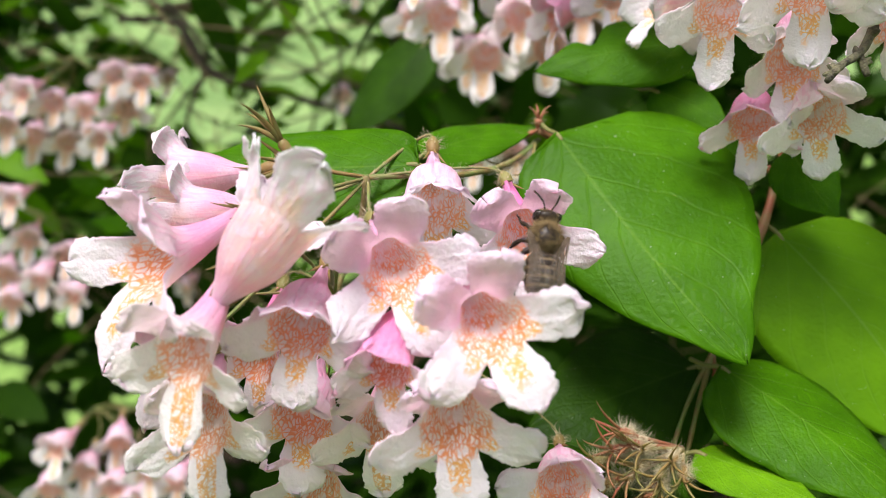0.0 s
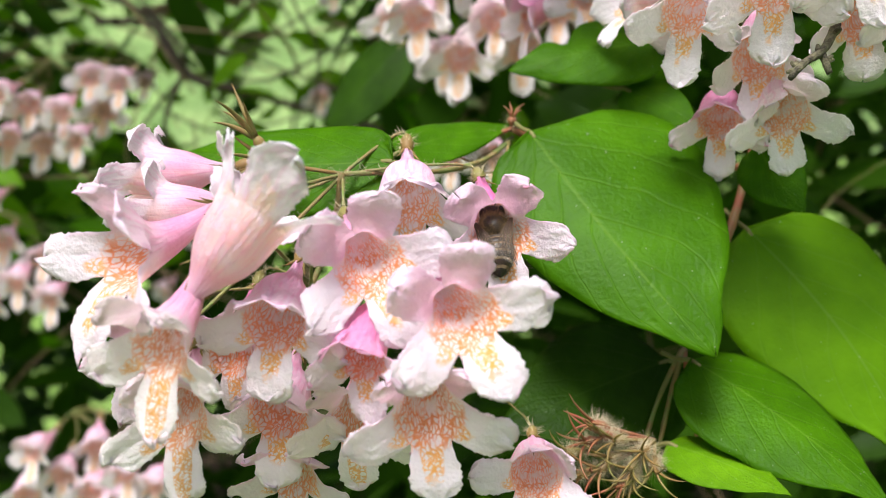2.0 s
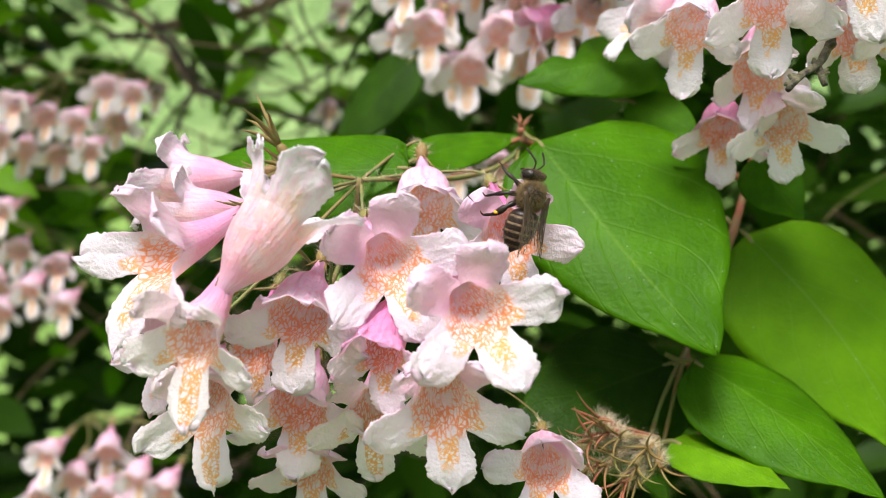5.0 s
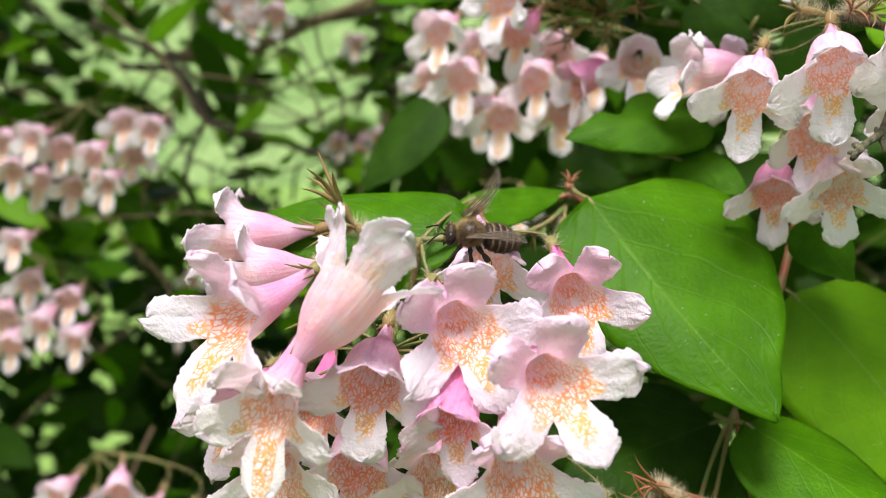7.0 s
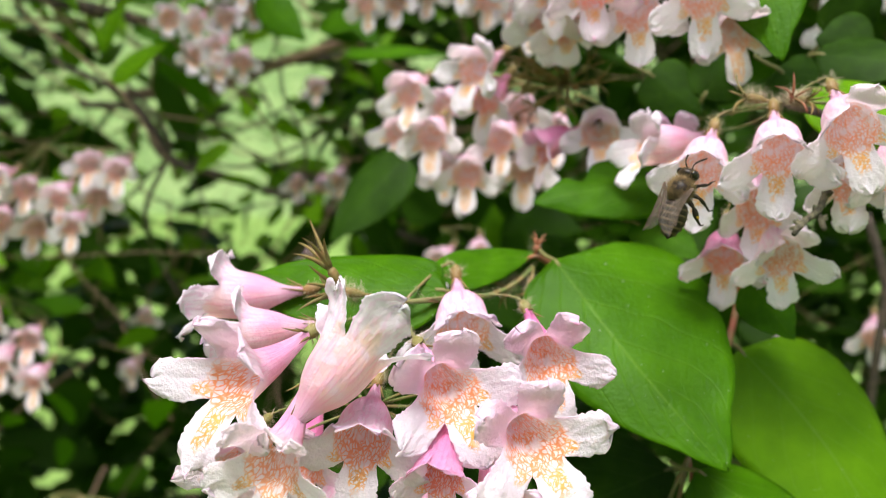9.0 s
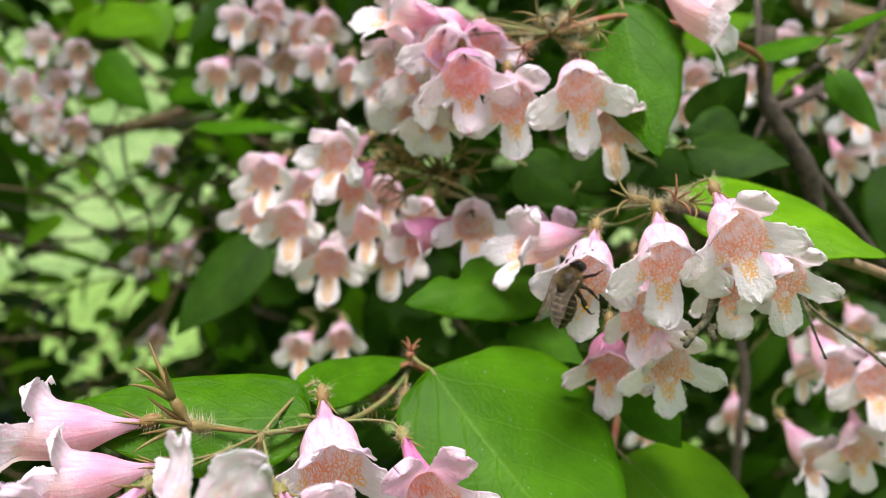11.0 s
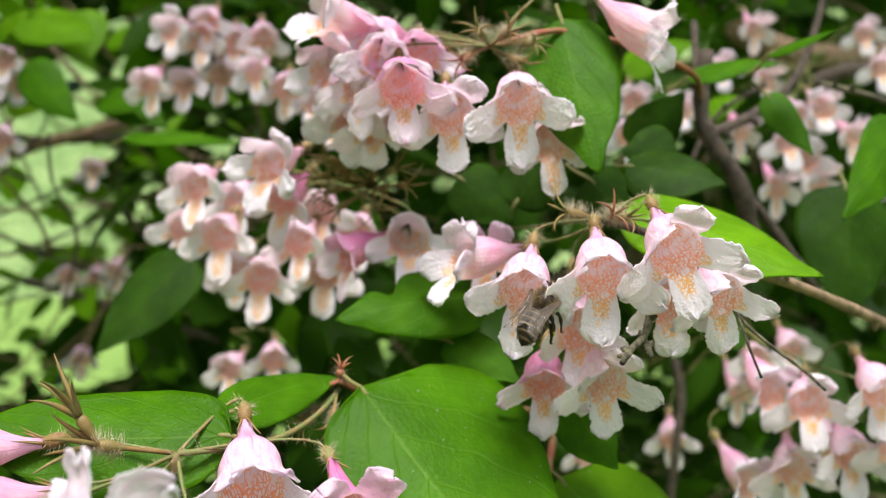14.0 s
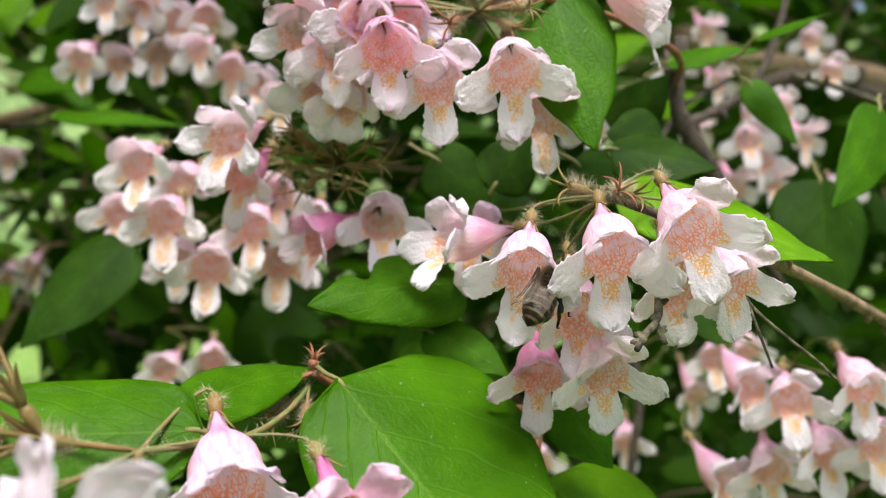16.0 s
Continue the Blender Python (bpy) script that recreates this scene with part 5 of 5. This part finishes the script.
spent_calyx((0.0183, 0.1648, 1.1885), (0.0185, 0.1648, 1.1907), spread=0.6, length=3, seed=8, mat=RED_STEM, hairy=10)
spent_calyx((0.0593, 0.1404, 1.2219), (0.0521, 0.1408, 1.2227), spread=1.1, length=6, seed=3, hairy=90)
spent_calyx((0.0602, 0.1400, 1.2219), (0.0601, 0.1379, 1.2229), spread=0.9, length=4.2, seed=4, mat=RED_STEM, hairy=90)
spent_calyx((0.0593, 0.1404, 1.2219), (0.0625, 0.1371, 1.2224), spread=0.9, length=5, seed=5, hairy=90)
spent_calyx((0.0459, 0.1669, 1.2566), (0.0414, 0.1622, 1.2584), spread=0.9, length=5, seed=50, hairy=90)
spent_calyx((0.0459, 0.1669, 1.2566), (0.0472, 0.1601, 1.2583), spread=0.9, length=5, seed=51, hairy=90, mat=RED_STEM)
spent_calyx((0.0459, 0.1669, 1.2566), (0.0520, 0.1583, 1.2564), spread=0.9, length=5, seed=52, hairy=90)
spent_calyx((0.0459, 0.1669, 1.2566), (0.0386, 0.1631, 1.2522), spread=0.9, length=5, seed=53, hairy=90, mat=RED_STEM)
spent_calyx((0.0459, 0.1669, 1.2566), (0.0496, 0.1591, 1.2523), spread=0.9, length=5, seed=54, hairy=90)
spent_calyx((0.0317, 0.2015, 1.2286), (0.0213, 0.1947, 1.2314), spread=0.7, length=6, seed=20, hairy=0)
spent_calyx((0.0317, 0.2015, 1.2286), (0.0172, 0.1962, 1.2298), spread=0.7, length=6, seed=21, hairy=0)
spent_calyx((0.0317, 0.2015, 1.2286), (0.0253, 0.1933, 1.2342), spread=0.7, length=6, seed=22, hairy=0)
spent_calyx((0.0317, 0.2015, 1.2286), (0.0317, 0.1909, 1.2270), spread=0.7, length=6, seed=23, hairy=0)
spent_calyx((0.0317, 0.2015, 1.2286), (0.0301, 0.1914, 1.2230), spread=0.7, length=6, seed=24, hairy=0)
spent_calyx((0.0317, 0.2015, 1.2286), (0.0364, 0.1892, 1.2285), spread=0.7, length=6, seed=25, hairy=0)
spent_calyx((0.0317, 0.2015, 1.2286), (0.0224, 0.1942, 1.2225), spread=0.7, length=6, seed=26, hairy=0)
spent_calyx((0.0317, 0.2015, 1.2286), (0.0269, 0.1927, 1.2375), spread=0.7, length=6, seed=27, hairy=0)
spent_calyx((0.0317, 0.2015, 1.2286), (0.0194, 0.1954, 1.2338), spread=0.7, length=6, seed=28, hairy=0)
spent_calyx((0.0317, 0.2015, 1.2286), (0.0243, 0.1936, 1.2303), spread=0.7, length=6, seed=29, hairy=0)
spent_calyx((0.0317, 0.2015, 1.2286), (0.0290, 0.1919, 1.2319), spread=0.7, length=6, seed=30, hairy=0)
spent_calyx((0.0317, 0.2015, 1.2286), (0.0198, 0.1952, 1.2262), spread=0.7, length=6, seed=31, hairy=0)
spent_calyx((0.0317, 0.2015, 1.2286), (0.0270, 0.1926, 1.2254), spread=0.7, length=6, seed=32, hairy=0)
spent_calyx((0.0317, 0.2015, 1.2286), (0.0228, 0.1942, 1.2366), spread=0.7, length=6, seed=33, hairy=0)
spent_calyx((0.0317, 0.2015, 1.2286), (0.0305, 0.1914, 1.2371), spread=0.7, length=6, seed=34, hairy=0)
spent_calyx((0.0317, 0.2015, 1.2286), (0.0338, 0.1902, 1.2322), spread=0.7, length=6, seed=35, hairy=0)
spent_calyx((0.0411, 0.1345, 1.1365), (0.0286, 0.1278, 1.1426), spread=0.8, length=6.5, seed=30, hairy=90, mat=RED_STEM)
spent_calyx((0.0411, 0.1345, 1.1365), (0.0243, 0.1270, 1.1378), spread=0.8, length=6.5, seed=31, hairy=90)
spent_calyx((0.0411, 0.1345, 1.1365), (0.0320, 0.1272, 1.1398), spread=0.8, length=6.5, seed=32, hairy=90)
spent_calyx((0.0411, 0.1345, 1.1365), (0.0296, 0.1264, 1.1350), spread=0.8, length=6.5, seed=33, hairy=90, mat=RED_STEM)
spent_calyx((0.0411, 0.1345, 1.1365), (0.0350, 0.1259, 1.1331), spread=0.8, length=6.5, seed=34, hairy=90)
spent_calyx((0.0411, 0.1345, 1.1365), (0.0388, 0.1262, 1.1350), spread=0.8, length=6.5, seed=35, hairy=90)
spent_calyx((0.0411, 0.1345, 1.1365), (0.0272, 0.1273, 1.1397), spread=0.8, length=6.5, seed=36, hairy=90, mat=RED_STEM)
spent_calyx((0.0411, 0.1345, 1.1365), (0.0311, 0.1267, 1.1369), spread=0.8, length=6.5, seed=37, hairy=90)
spent_calyx((0.0411, 0.1345, 1.1365), (0.0349, 0.1263, 1.1350), spread=0.8, length=6.5, seed=38, hairy=90)
spent_calyx((0.0411, 0.1345, 1.1365), (0.0301, 0.1274, 1.1407), spread=0.8, length=6.5, seed=39, hairy=90, mat=RED_STEM)
spent_calyx((0.0411, 0.1345, 1.1365), (0.0369, 0.1267, 1.1379), spread=0.8, length=6.5, seed=40, hairy=90)
spent_calyx((0.0411, 0.1345, 1.1365), (0.0262, 0.1263, 1.1340), spread=0.8, length=6.5, seed=41, hairy=90)
spent_calyx((0.0411, 0.1345, 1.1365), (0.0330, 0.1258, 1.1321), spread=0.8, length=6.5, seed=42, hairy=90, mat=RED_STEM)
# leaves beyond counting, behind the clusters
def lawn_gap(c):
    """The loose part of the shrub, where lawn and hedge show through."""
    s, h = (c.x + 0.02) / c.y, (c.z - 1.2) / c.y
    s += 0.03 * noise.noise(c * 11)
    h += 0.09 * noise.noise(c * 8)
    return -0.4 < s < -0.03 and -0.17 - 0.3 * s < h < 0.24 and noise.noise(c * 6) > -0.3


# the shrub's inner shade comes from the darkened leaf colour
scatter_leaves("foliage", 15000, (-1.3, 0.75, 0.0, 1.8, 1.6, 2.3), 0.09, "dark", 1, "foliage inside the shrub, its shade put into the deep green", lawn_gap, 5, (-1, 0, 1), True)
scatter_leaves("foliage", 1300, (-0.8, 0.5, 0.6, 0.95, 0.9, 1.75), 0.055, "dark", 2, "leaves behind the flower clusters, shade put into their dark green", lawn_gap)
scatter_leaves("foliage", 420, (-0.7, 0.42, 0.9, 0.9, 0.7, 1.6), 0.045, "fresh", 5, "fresh green leaves between the flower clusters", lawn_gap)
# brightness of the lit leaves here is part of the leaf colour
scatter_leaves("foliage", 800, (-0.6, 0.42, 1.08, 0.05, 0.95, 1.5), 0.034, "lime", 3, "light green foliage with daylight put into its colour")
# mostly unseen overhead; added to keep sun off the rear of the shrub
scatter_leaves("foliage", 4400, (-1.4, 0.2, 1.5, 1.6, 1.6, 2.15), 0.07, "fresh", 4, "leafy shrub top mostly out of view, added to shade the back", None, 7, (-1, -0.5, 0, 0.5, 1), True)

# darkened leaves that fill the shaded backdrop
scatter_leaves("foliage", 620, (-0.02, 0.37, 0.98, 0.5, 0.56, 1.36), 0.045, "dark", 6, "dark green leaves behind the flowers, shade put into their colour")



def tangle(count, box, seed):
    """Countless bare twigs deep in the shrub."""
    rng = random.Random(seed)
    parts = []
    for k in range(count):
        p = Vector([rng.uniform(box[i], box[i + 3]) for i in range(3)])
        d = Vector((rng.uniform(-1, 1), rng.uniform(-0.4, 0.4), rng.uniform(-0.8, 0.8))).normalized()
        line, r = [], rng.uniform(0.4, 1.4) * MM
        for i in range(7):
            line.append(p.copy())
            d = (d + Vector((rng.uniform(-1, 1), rng.uniform(-1, 1), rng.uniform(-1, 1))) * 0.28).normalized()
            p = p + d * rng.uniform(0.02, 0.045)
        parts.append(tube_mesh(line, [r * (1 - 0.09 * i) for i in range(7)], 6, 0.1, k))
    v, f = join(parts)
    ob = mesh_object("twigs", v, f, [TAN_BARK])
    return tagged(ob, "tangle of bare tan twigs deep in the shrub", "twigs", kind="stuff")


tangle(330, (-0.5, 0.45, 0.95, 0.6, 0.9, 1.6), 8)

# ---- the honeybee ----


def ball(centre, radii, n=16, m=12):
    verts, faces = [], []
    for i in range(m + 1):
        th = math.pi * i / m
        for j in range(n):
            a = 2 * math.pi * j / n
            verts.append((centre[0] + radii[0] * math.sin(th) * math.cos(a), centre[1] + radii[1] * math.cos(th), centre[2] + radii[2] * math.sin(th) * math.sin(a)))
    for i in range(m):
        for j in range(n):
            faces.append((i * n + j, i * n + (j + 1) % n, (i + 1) * n + (j + 1) % n, (i + 1) * n + j))
    return verts, faces


def mm(vf):
    return [tuple(c * MM for c in p) for p in vf[0]], vf[1]


def fuzz(rng, centre, radii, count, length, r, keep=None, lean=(0, 0.4, 0)):
    spots = []
    while len(spots) < count:
        d = Vector((rng.gauss(0, 1), rng.gauss(0, 1), rng.gauss(0, 1))).normalized()
        if keep and not keep(d):
            continue
        p = Vector((centre[i] + d[i] * radii[i] * 0.97 for i in range(3)))
        spots.append((p, d + Vector(lean) + Vector((rng.uniform(-0.3, 0.3), rng.uniform(-0.3, 0.3), rng.uniform(-0.3, 0.3)))))
    return hairs(rng, spots, length, r)


def wing_outline(l, w):
    """Half-outline widths of a wing along its length."""
    return [(t, -0.10 * w * math.sin(math.pi * t), w * max(math.sin(math.pi * (0.06 + 0.94 * t) ** 1.15), 0.0) ** 0.6 * (0.4 + 0.62 * t)) for t in [k / 14 for k in range(15)]]


def build_wing(name, l, w, parent, side):
    """A membrane wing along +y from its root, leading edge outward; with raised veins."""
    rng = random.Random(int(l * 10))
    rows = wing_outline(l, w)
    m = 7
    grid, uv = np.zeros((len(rows), m, 3)), np.zeros((len(rows), m, 2))
    for i, (t, front, wide) in enumerate(rows):
        for j in range(m):
            q = j / (m - 1)
            grid[i, j] = (side * (0.5 * w - (q * wide - front) + 0.2 * t), l * t, 0.10 * math.sin(q * 9 + t * 4) * t)
            uv[i, j] = (q, t)
    verts, faces, uvs, index = sheet(grid * MM, uv, 0.02 * MM)
    ob = mesh_object(name, verts, faces, [WING], parent, uvs, [0] * len(faces), "clear brownish wing with dark veins")
    parts = []
    for q in (0.0, 0.12, 0.34, 0.55, 0.78):
        j = q * (m - 1)
        a, b = int(j), min(int(j) + 1, m - 1)
        last = 15 if q < 0.3 else 12
        line = [grid[i, a] * (1 - (j - a)) + grid[i, b] * (j - a) for i in range(0, last)]
        parts.append(tube_mesh(line, [0.11 - 0.005 * i for i in range(len(line))], 5))
    for t in (4, 6, 8, 9, 11, 12):
        parts.append(tube_mesh([grid[t, 1], grid[t + 1, 2], grid[t, 3], grid[min(t + 1, 13), 4]], [0.045] * 4, 4))
    v, f = mm(join(parts))
    mesh_object("vein", v, f, [VEIN], ob)
    return ob


def leg_line(root, knees):
    return smooth_line([root] + knees, 4)


def build_bee():
    rng = random.Random(12)
    bee = new("honeybee")
    tagged(bee, "brown furry honeybee with banded abdomen and clear wings", "bee")
    v, f = mm(ball((0, 0, 0), (1.95, 2.1, 1.85)))
    thorax = mesh_object("thorax", v, f, [CHITIN], bee, label="dark thorax thick with tan fur")
    v, f = mm(fuzz(rng, (0, 0, 0), (1.95, 2.1, 1.85), 3200, 0.9, 0.026, lambda d: d.z < 0.7 or abs(d.y) > 0.4 or rng.random() < 0.3))
    mesh_object("fur", v, f, [FUR], thorax)
    # head
    v, f = mm(ball((0, -2.95, -0.35), (1.75, 1.0, 1.65)))
    head = mesh_object("head", v, f, [CHITIN], bee, label="dark head with large oval eyes")
    v, f = mm(fuzz(rng, (0, -2.95, -0.35), (1.75, 1.0, 1.65), 420, 0.45, 0.028, lambda d: abs(d.x) < 0.75))
    mesh_object("fur", v, f, [FUR], head)
    for s in (-1, 1):
        v, f = mm(ball((s * 1.38, -3.05, -0.2), (0.55, 0.72, 1.2)))
        mesh_object("eye", v, f, [EYE_BLACK], head)
        line = smooth_line([(s * 0.4, -3.85, -0.1), (s * 0.85, -4.7, 0.55), (s * 1.3, -5.6, 0.1), (s * 1.8, -6.6, -0.8)], 4)
        v, f = mm(tube_mesh(line, [0.13] + [0.1] * 4 + [0.14] * (len(line) - 5), 7))
        mesh_object("antenna", v, f, [CHITIN], head)
    v, f = mm(join([tube_mesh([(0, -3.5, -1.5), (0, -3.8, -2.2), (0, -3.9, -2.9)], [0.45, 0.3, 0.08], 7)]))
    mesh_object("mouth", v, f, [CHITIN], head)
    # abdomen: six overlapping rings on a slightly drooping line
    v, f = mm(tube_mesh([(0, 1.6, -0.3), (0, 2.1, -0.4)], [0.7, 0.7], 10))
    waist = mesh_object("abdomen", v, f, [CHITIN], bee, label="dark abdomen with pale bands")
    prof = [(1.9, 1.0), (2.5, 1.95), (3.4, 2.3), (4.3, 2.4), (5.3, 2.3), (6.3, 1.98), (7.2, 1.45), (8.0, 0.75), (8.5, 0.1)]

    def radius(y):
        for (a, ra), (b, rb) in zip(prof, prof[1:]):
            if a <= y <= b:
                q = (y - a) / (b - a)
                return ra + (rb - ra) * q
        return prof[-1][1] if y > prof[-1][0] else prof[0][1]

    def droop(y):
        return -0.35 - 0.055 * (y - 1.9) ** 1.45

    cuts = [1.95, 3.0, 4.1, 5.2, 6.3, 7.3, 8.5]
    for k, (a, b) in enumerate(zip(cuts, cuts[1:])):
        verts, faces, idx = [], [], []
        n = 20
        ys = [a - 0.02, a + 0.06, a + 0.38, (a + b) / 2 + 0.1, b - 0.08, b + 0.1]
        for i, y in enumerate(ys):
            r = radius(min(y, 8.49)) * (0.985 if i == 0 else 1.0) + (0.06 * (i / 5))
            if i == 5:
                r -= 0.1
            for j in range(n):
                q = 2 * math.pi * j / n
                verts.append((r * 1.02 * math.cos(q), y, droop(min(y, 8.5)) + r * 0.9 * math.sin(q)))
        for i in range(5):
            for j in range(n):
                faces.append((i * n + j, i * n + (j + 1) % n, (i + 1) * n + (j + 1) % n, (i + 1) * n + j))
                idx.append(1 if i == 1 and k > 0 else 0)
        faces.append(tuple(5 * n + j for j in range(n)))
        idx.append(0)
        v, f = mm((verts, faces))
        mesh_object("abdomen_ring", v, f, [CHITIN, BAND], waist, None, idx)
    spots = []
    for q in range(3000):
        y = rng.choice([1.0, 1, 1]) * rng.uniform(2.0, 8.2)
        a = rng.uniform(0, 6.28)
        band = min(abs(y - c - 0.2) for c in cuts[1:-1])
        if y > 3.2 and band > 0.24 and rng.random() < 0.95:
            continue
        r = radius(y)
        spots.append(((r * math.cos(a), y, droop(y) + r * 0.9 * math.sin(a)), Vector((math.cos(a), 1.3, math.sin(a)))))
    v, f = mm(hairs(rng, spots, 0.4, 0.022))
    mesh_object("fur", v, f, [BAND], waist)
    # legs
    sets = (
        ((1.0, -1.0, -1.3), [(2.0, -2.0, -1.9), (2.6, -2.9, -3.2), (2.5, -3.9, -4.3)], (0.3, 0.26, 0.16)),
        ((1.2, 0.0, -1.5), [(2.7, 0.1, -2.2), (3.3, 0.5, -3.9), (3.5, 0.9, -5.6)], (0.32, 0.28, 0.16)),
        ((1.1, 1.0, -1.4), [(2.5, 2.0, -2.0), (3.0, 3.3, -3.8), (2.9, 3.6, -6.0)], (0.36, 0.42, 0.2)),
    )
    for s in (-1, 1):
        for root, knees, rad in sets:
            line = leg_line((s * root[0], root[1], root[2]), [(s * k[0], k[1], k[2]) for k in knees])
            n = len(line)
            rr = []
            for i in range(n):
                q = i / (n - 1) * 2.999
                k = int(q)
                rr.append(rad[k] * (0.75 + 0.5 * math.sin(math.pi * (q - k))))
            v, f = tube_mesh(line, rr, 8)
            foot = tube_mesh([line[-1], line[-1] + Vector((s * 0.15, -0.3, -0.35)), line[-1] + Vector((s * 0.25, -0.55, -0.4))], [0.12, 0.1, 0.05], 6)
            v, f = mm(join([(v, f), foot]))
            leg = mesh_object("leg", v, f, [CHITIN], bee)
            if root[1] > 0.5:
                v, f = mm(ball(tuple(line[7] + Vector((s * 0.25, 0, 0))), (0.25, 0.3, 0.5), 10, 8))
                mesh_object("pollen", v, f, [POLLEN], leg, label="small yellow pollen load")
    wings = []
    for s in (-1, 1):
        wings.append(("fore", s, build_wing("wing", 9.3, 3.5, bee, s)))
        wings.append(("hind", s, build_wing("wing", 6.6, 2.1, bee, s)))
    return bee, wings, waist


bee, wings, abdomen = build_bee()


def motions():
    walk(bee, [
        (0.0, place(0.0133, 0.1072, 1.1786, 168, -59, -24)),
        (0.5, place(0.0120, 0.1102, 1.1782, -159, -46, 16)),
        (1.0, place(0.0114, 0.1135, 1.1774, -176, -46, 12)),
        (1.5, place(0.0109, 0.1169, 1.1769, -178, -42, 9)),
        (2.0, place(0.0114, 0.1205, 1.1768, -177, -37, 11)),
        (2.5, place(0.0117, 0.1218, 1.1769, -175, -31, 13)),
        (3.0, place(0.0112, 0.1212, 1.1780, -175, -26, 13)),
        (3.2, place(0.0112, 0.1209, 1.1783, -175, -25, 14)),
        (4.0, place(0.0112, 0.1151, 1.1783, -170, -46, 16)),
        (4.7, place(0.0114, 0.1113, 1.1828, -162, -72, 2)),
        (5.3, place(0.0166, 0.1109, 1.1840, 136, -83, -115)),
        (5.5, place(0.0136, 0.1114, 1.1857, -102, -26, 0)),
        (5.7, place(0.0139, 0.1166, 1.1866, -91, 0, 7)),
        (6.0, place(0.0085, 0.1206, 1.1890, -93, -6, 7)),
        (6.5, place(0.0013, 0.1240, 1.1914, -94, -18, 10)),
        (6.7, place(-0.0027, 0.1238, 1.1882, -88, 18, 17)),
        (7.0, place(-0.0043, 0.1215, 1.1861, -87, -1, 36)),
        (7.2, place(-0.0063, 0.1180, 1.1827, -87, -8, 41)),
        (7.4, place(-0.0065, 0.1164, 1.1853, -101, -46, 56)),
        (7.6, place(-0.0064, 0.1165, 1.1893, -155, -62, 28)),
        (7.8, place(-0.0067, 0.1161, 1.1891, -178, -64, 9)),
        (7.9, place(-0.0029, 0.1214, 1.1941, -146, -30, 32)),
        (8.0, place(-0.0135, 0.1169, 1.2021, 129, -37, -31)),
        (8.1, place(0.0019, 0.1241, 1.2099, 127, -32, -32)),
        (8.2, place(0.0185, 0.1334, 1.2121, 142, -35, -10)),
        (8.3, place(0.0292, 0.1420, 1.2134, 123, -16, -28)),
        (8.4, place(0.0319, 0.1354, 1.2077, 126, -49, -18)),
        (8.5, place(0.0321, 0.1317, 1.2061, 121, -54, -14)),
        (8.8, place(0.0323, 0.1251, 1.2045, 110, -58, -23)),
        (9.0, place(0.0338, 0.1225, 1.2055, 113, -64, -19)),
        (9.5, place(0.0348, 0.1259, 1.2069, 101, -62, -27)),
        (10.0, place(0.0362, 0.1294, 1.2073, 101, -70, -24)),
        (10.2, place(0.0360, 0.1305, 1.2069, 102, -71, -23)),
        (11.2, place(0.0403, 0.1387, 1.2078, 104, -65, -19)),
        (12.3, place(0.0404, 0.1410, 1.2073, 113, -47, -11)),
        (12.5, place(0.0367, 0.1345, 1.2046, 81, -78, -30)),
        (12.8, place(0.0393, 0.1331, 1.2068, 82, -44, -47)),
        (13.0, place(0.0389, 0.1318, 1.2058, 79, -31, -51)),
        (13.5, place(0.0430, 0.1311, 1.2082, 98, -31, -37)),
        (14.0, place(0.0455, 0.1333, 1.2073, 117, -45, -26)),
        (14.5, place(0.0469, 0.1341, 1.2077, 126, -44, -16)),
        (15.0, place(0.0467, 0.1343, 1.2081, 125, -42, -16)),
        (15.5, place(0.0466, 0.1354, 1.2076, 124, -41, -16)),
        (16.0, place(0.0473, 0.1358, 1.2075, 116, -41, -23)),
    ])
    joint = Matrix.Translation((0, 0.0018, -0.0003))

    def bent(angle):
        return joint @ Matrix.Rotation(radians(-angle), 4, "X") @ joint.inverted()

    walk(abdomen, [(t, bent(a)) for t, a in ((0.0, 0), (4.8, 4), (5.3, 30), (5.5, 42), (5.7, 30), (6.0, 8), (7.2, 8), (7.4, 18), (7.6, 24), (7.8, 24), (8.0, 14), (8.4, 16), (9.0, 12), (12.3, 12), (13.0, 14), (14.0, 12), (16.0, 12))])
    for name, side, wing in wings:
        root = (side * 0.0011, -0.0004 if name == "fore" else 0.0004, 0.0013 if name == "fore" else 0.0011)
        out = 0 if name == "fore" else 6

        def at(spread, lift, twist=0.0):
            return Matrix.Translation(root) @ Matrix.Rotation(radians(-side * (spread + out)), 4, "Z") @ Matrix.Rotation(radians(lift), 4, "X") @ Matrix.Rotation(radians(side * twist), 4, "Y")

        folded, half, wide = at(-3, 3, 6), at(28, 16, 10), at(72, 22, -10)
        perched = at(16, 12, -8) if side > 0 else at(34, 46)
        walk(wing, [(0.0, folded), (5.2, folded), (5.4, half), (6.2, half), (6.6, perched), (7.1, perched), (7.3, half), (7.7, wide), (7.8, at(75, 55)), (7.9, at(75, -5)), (8.0, at(75, 45)), (8.1, at(75, 0)), (8.2, at(75, 50)), (8.3, at(75, 0)), (8.4, at(75, 45)), (8.6, half), (8.9, folded), (10.2, folded), (12.3, folded), (12.5, at(26, 14)), (13.0, at(26, 14)), (13.5, at(14, 8, 5)), (14.2, folded), (16.0, folded)])


motions()
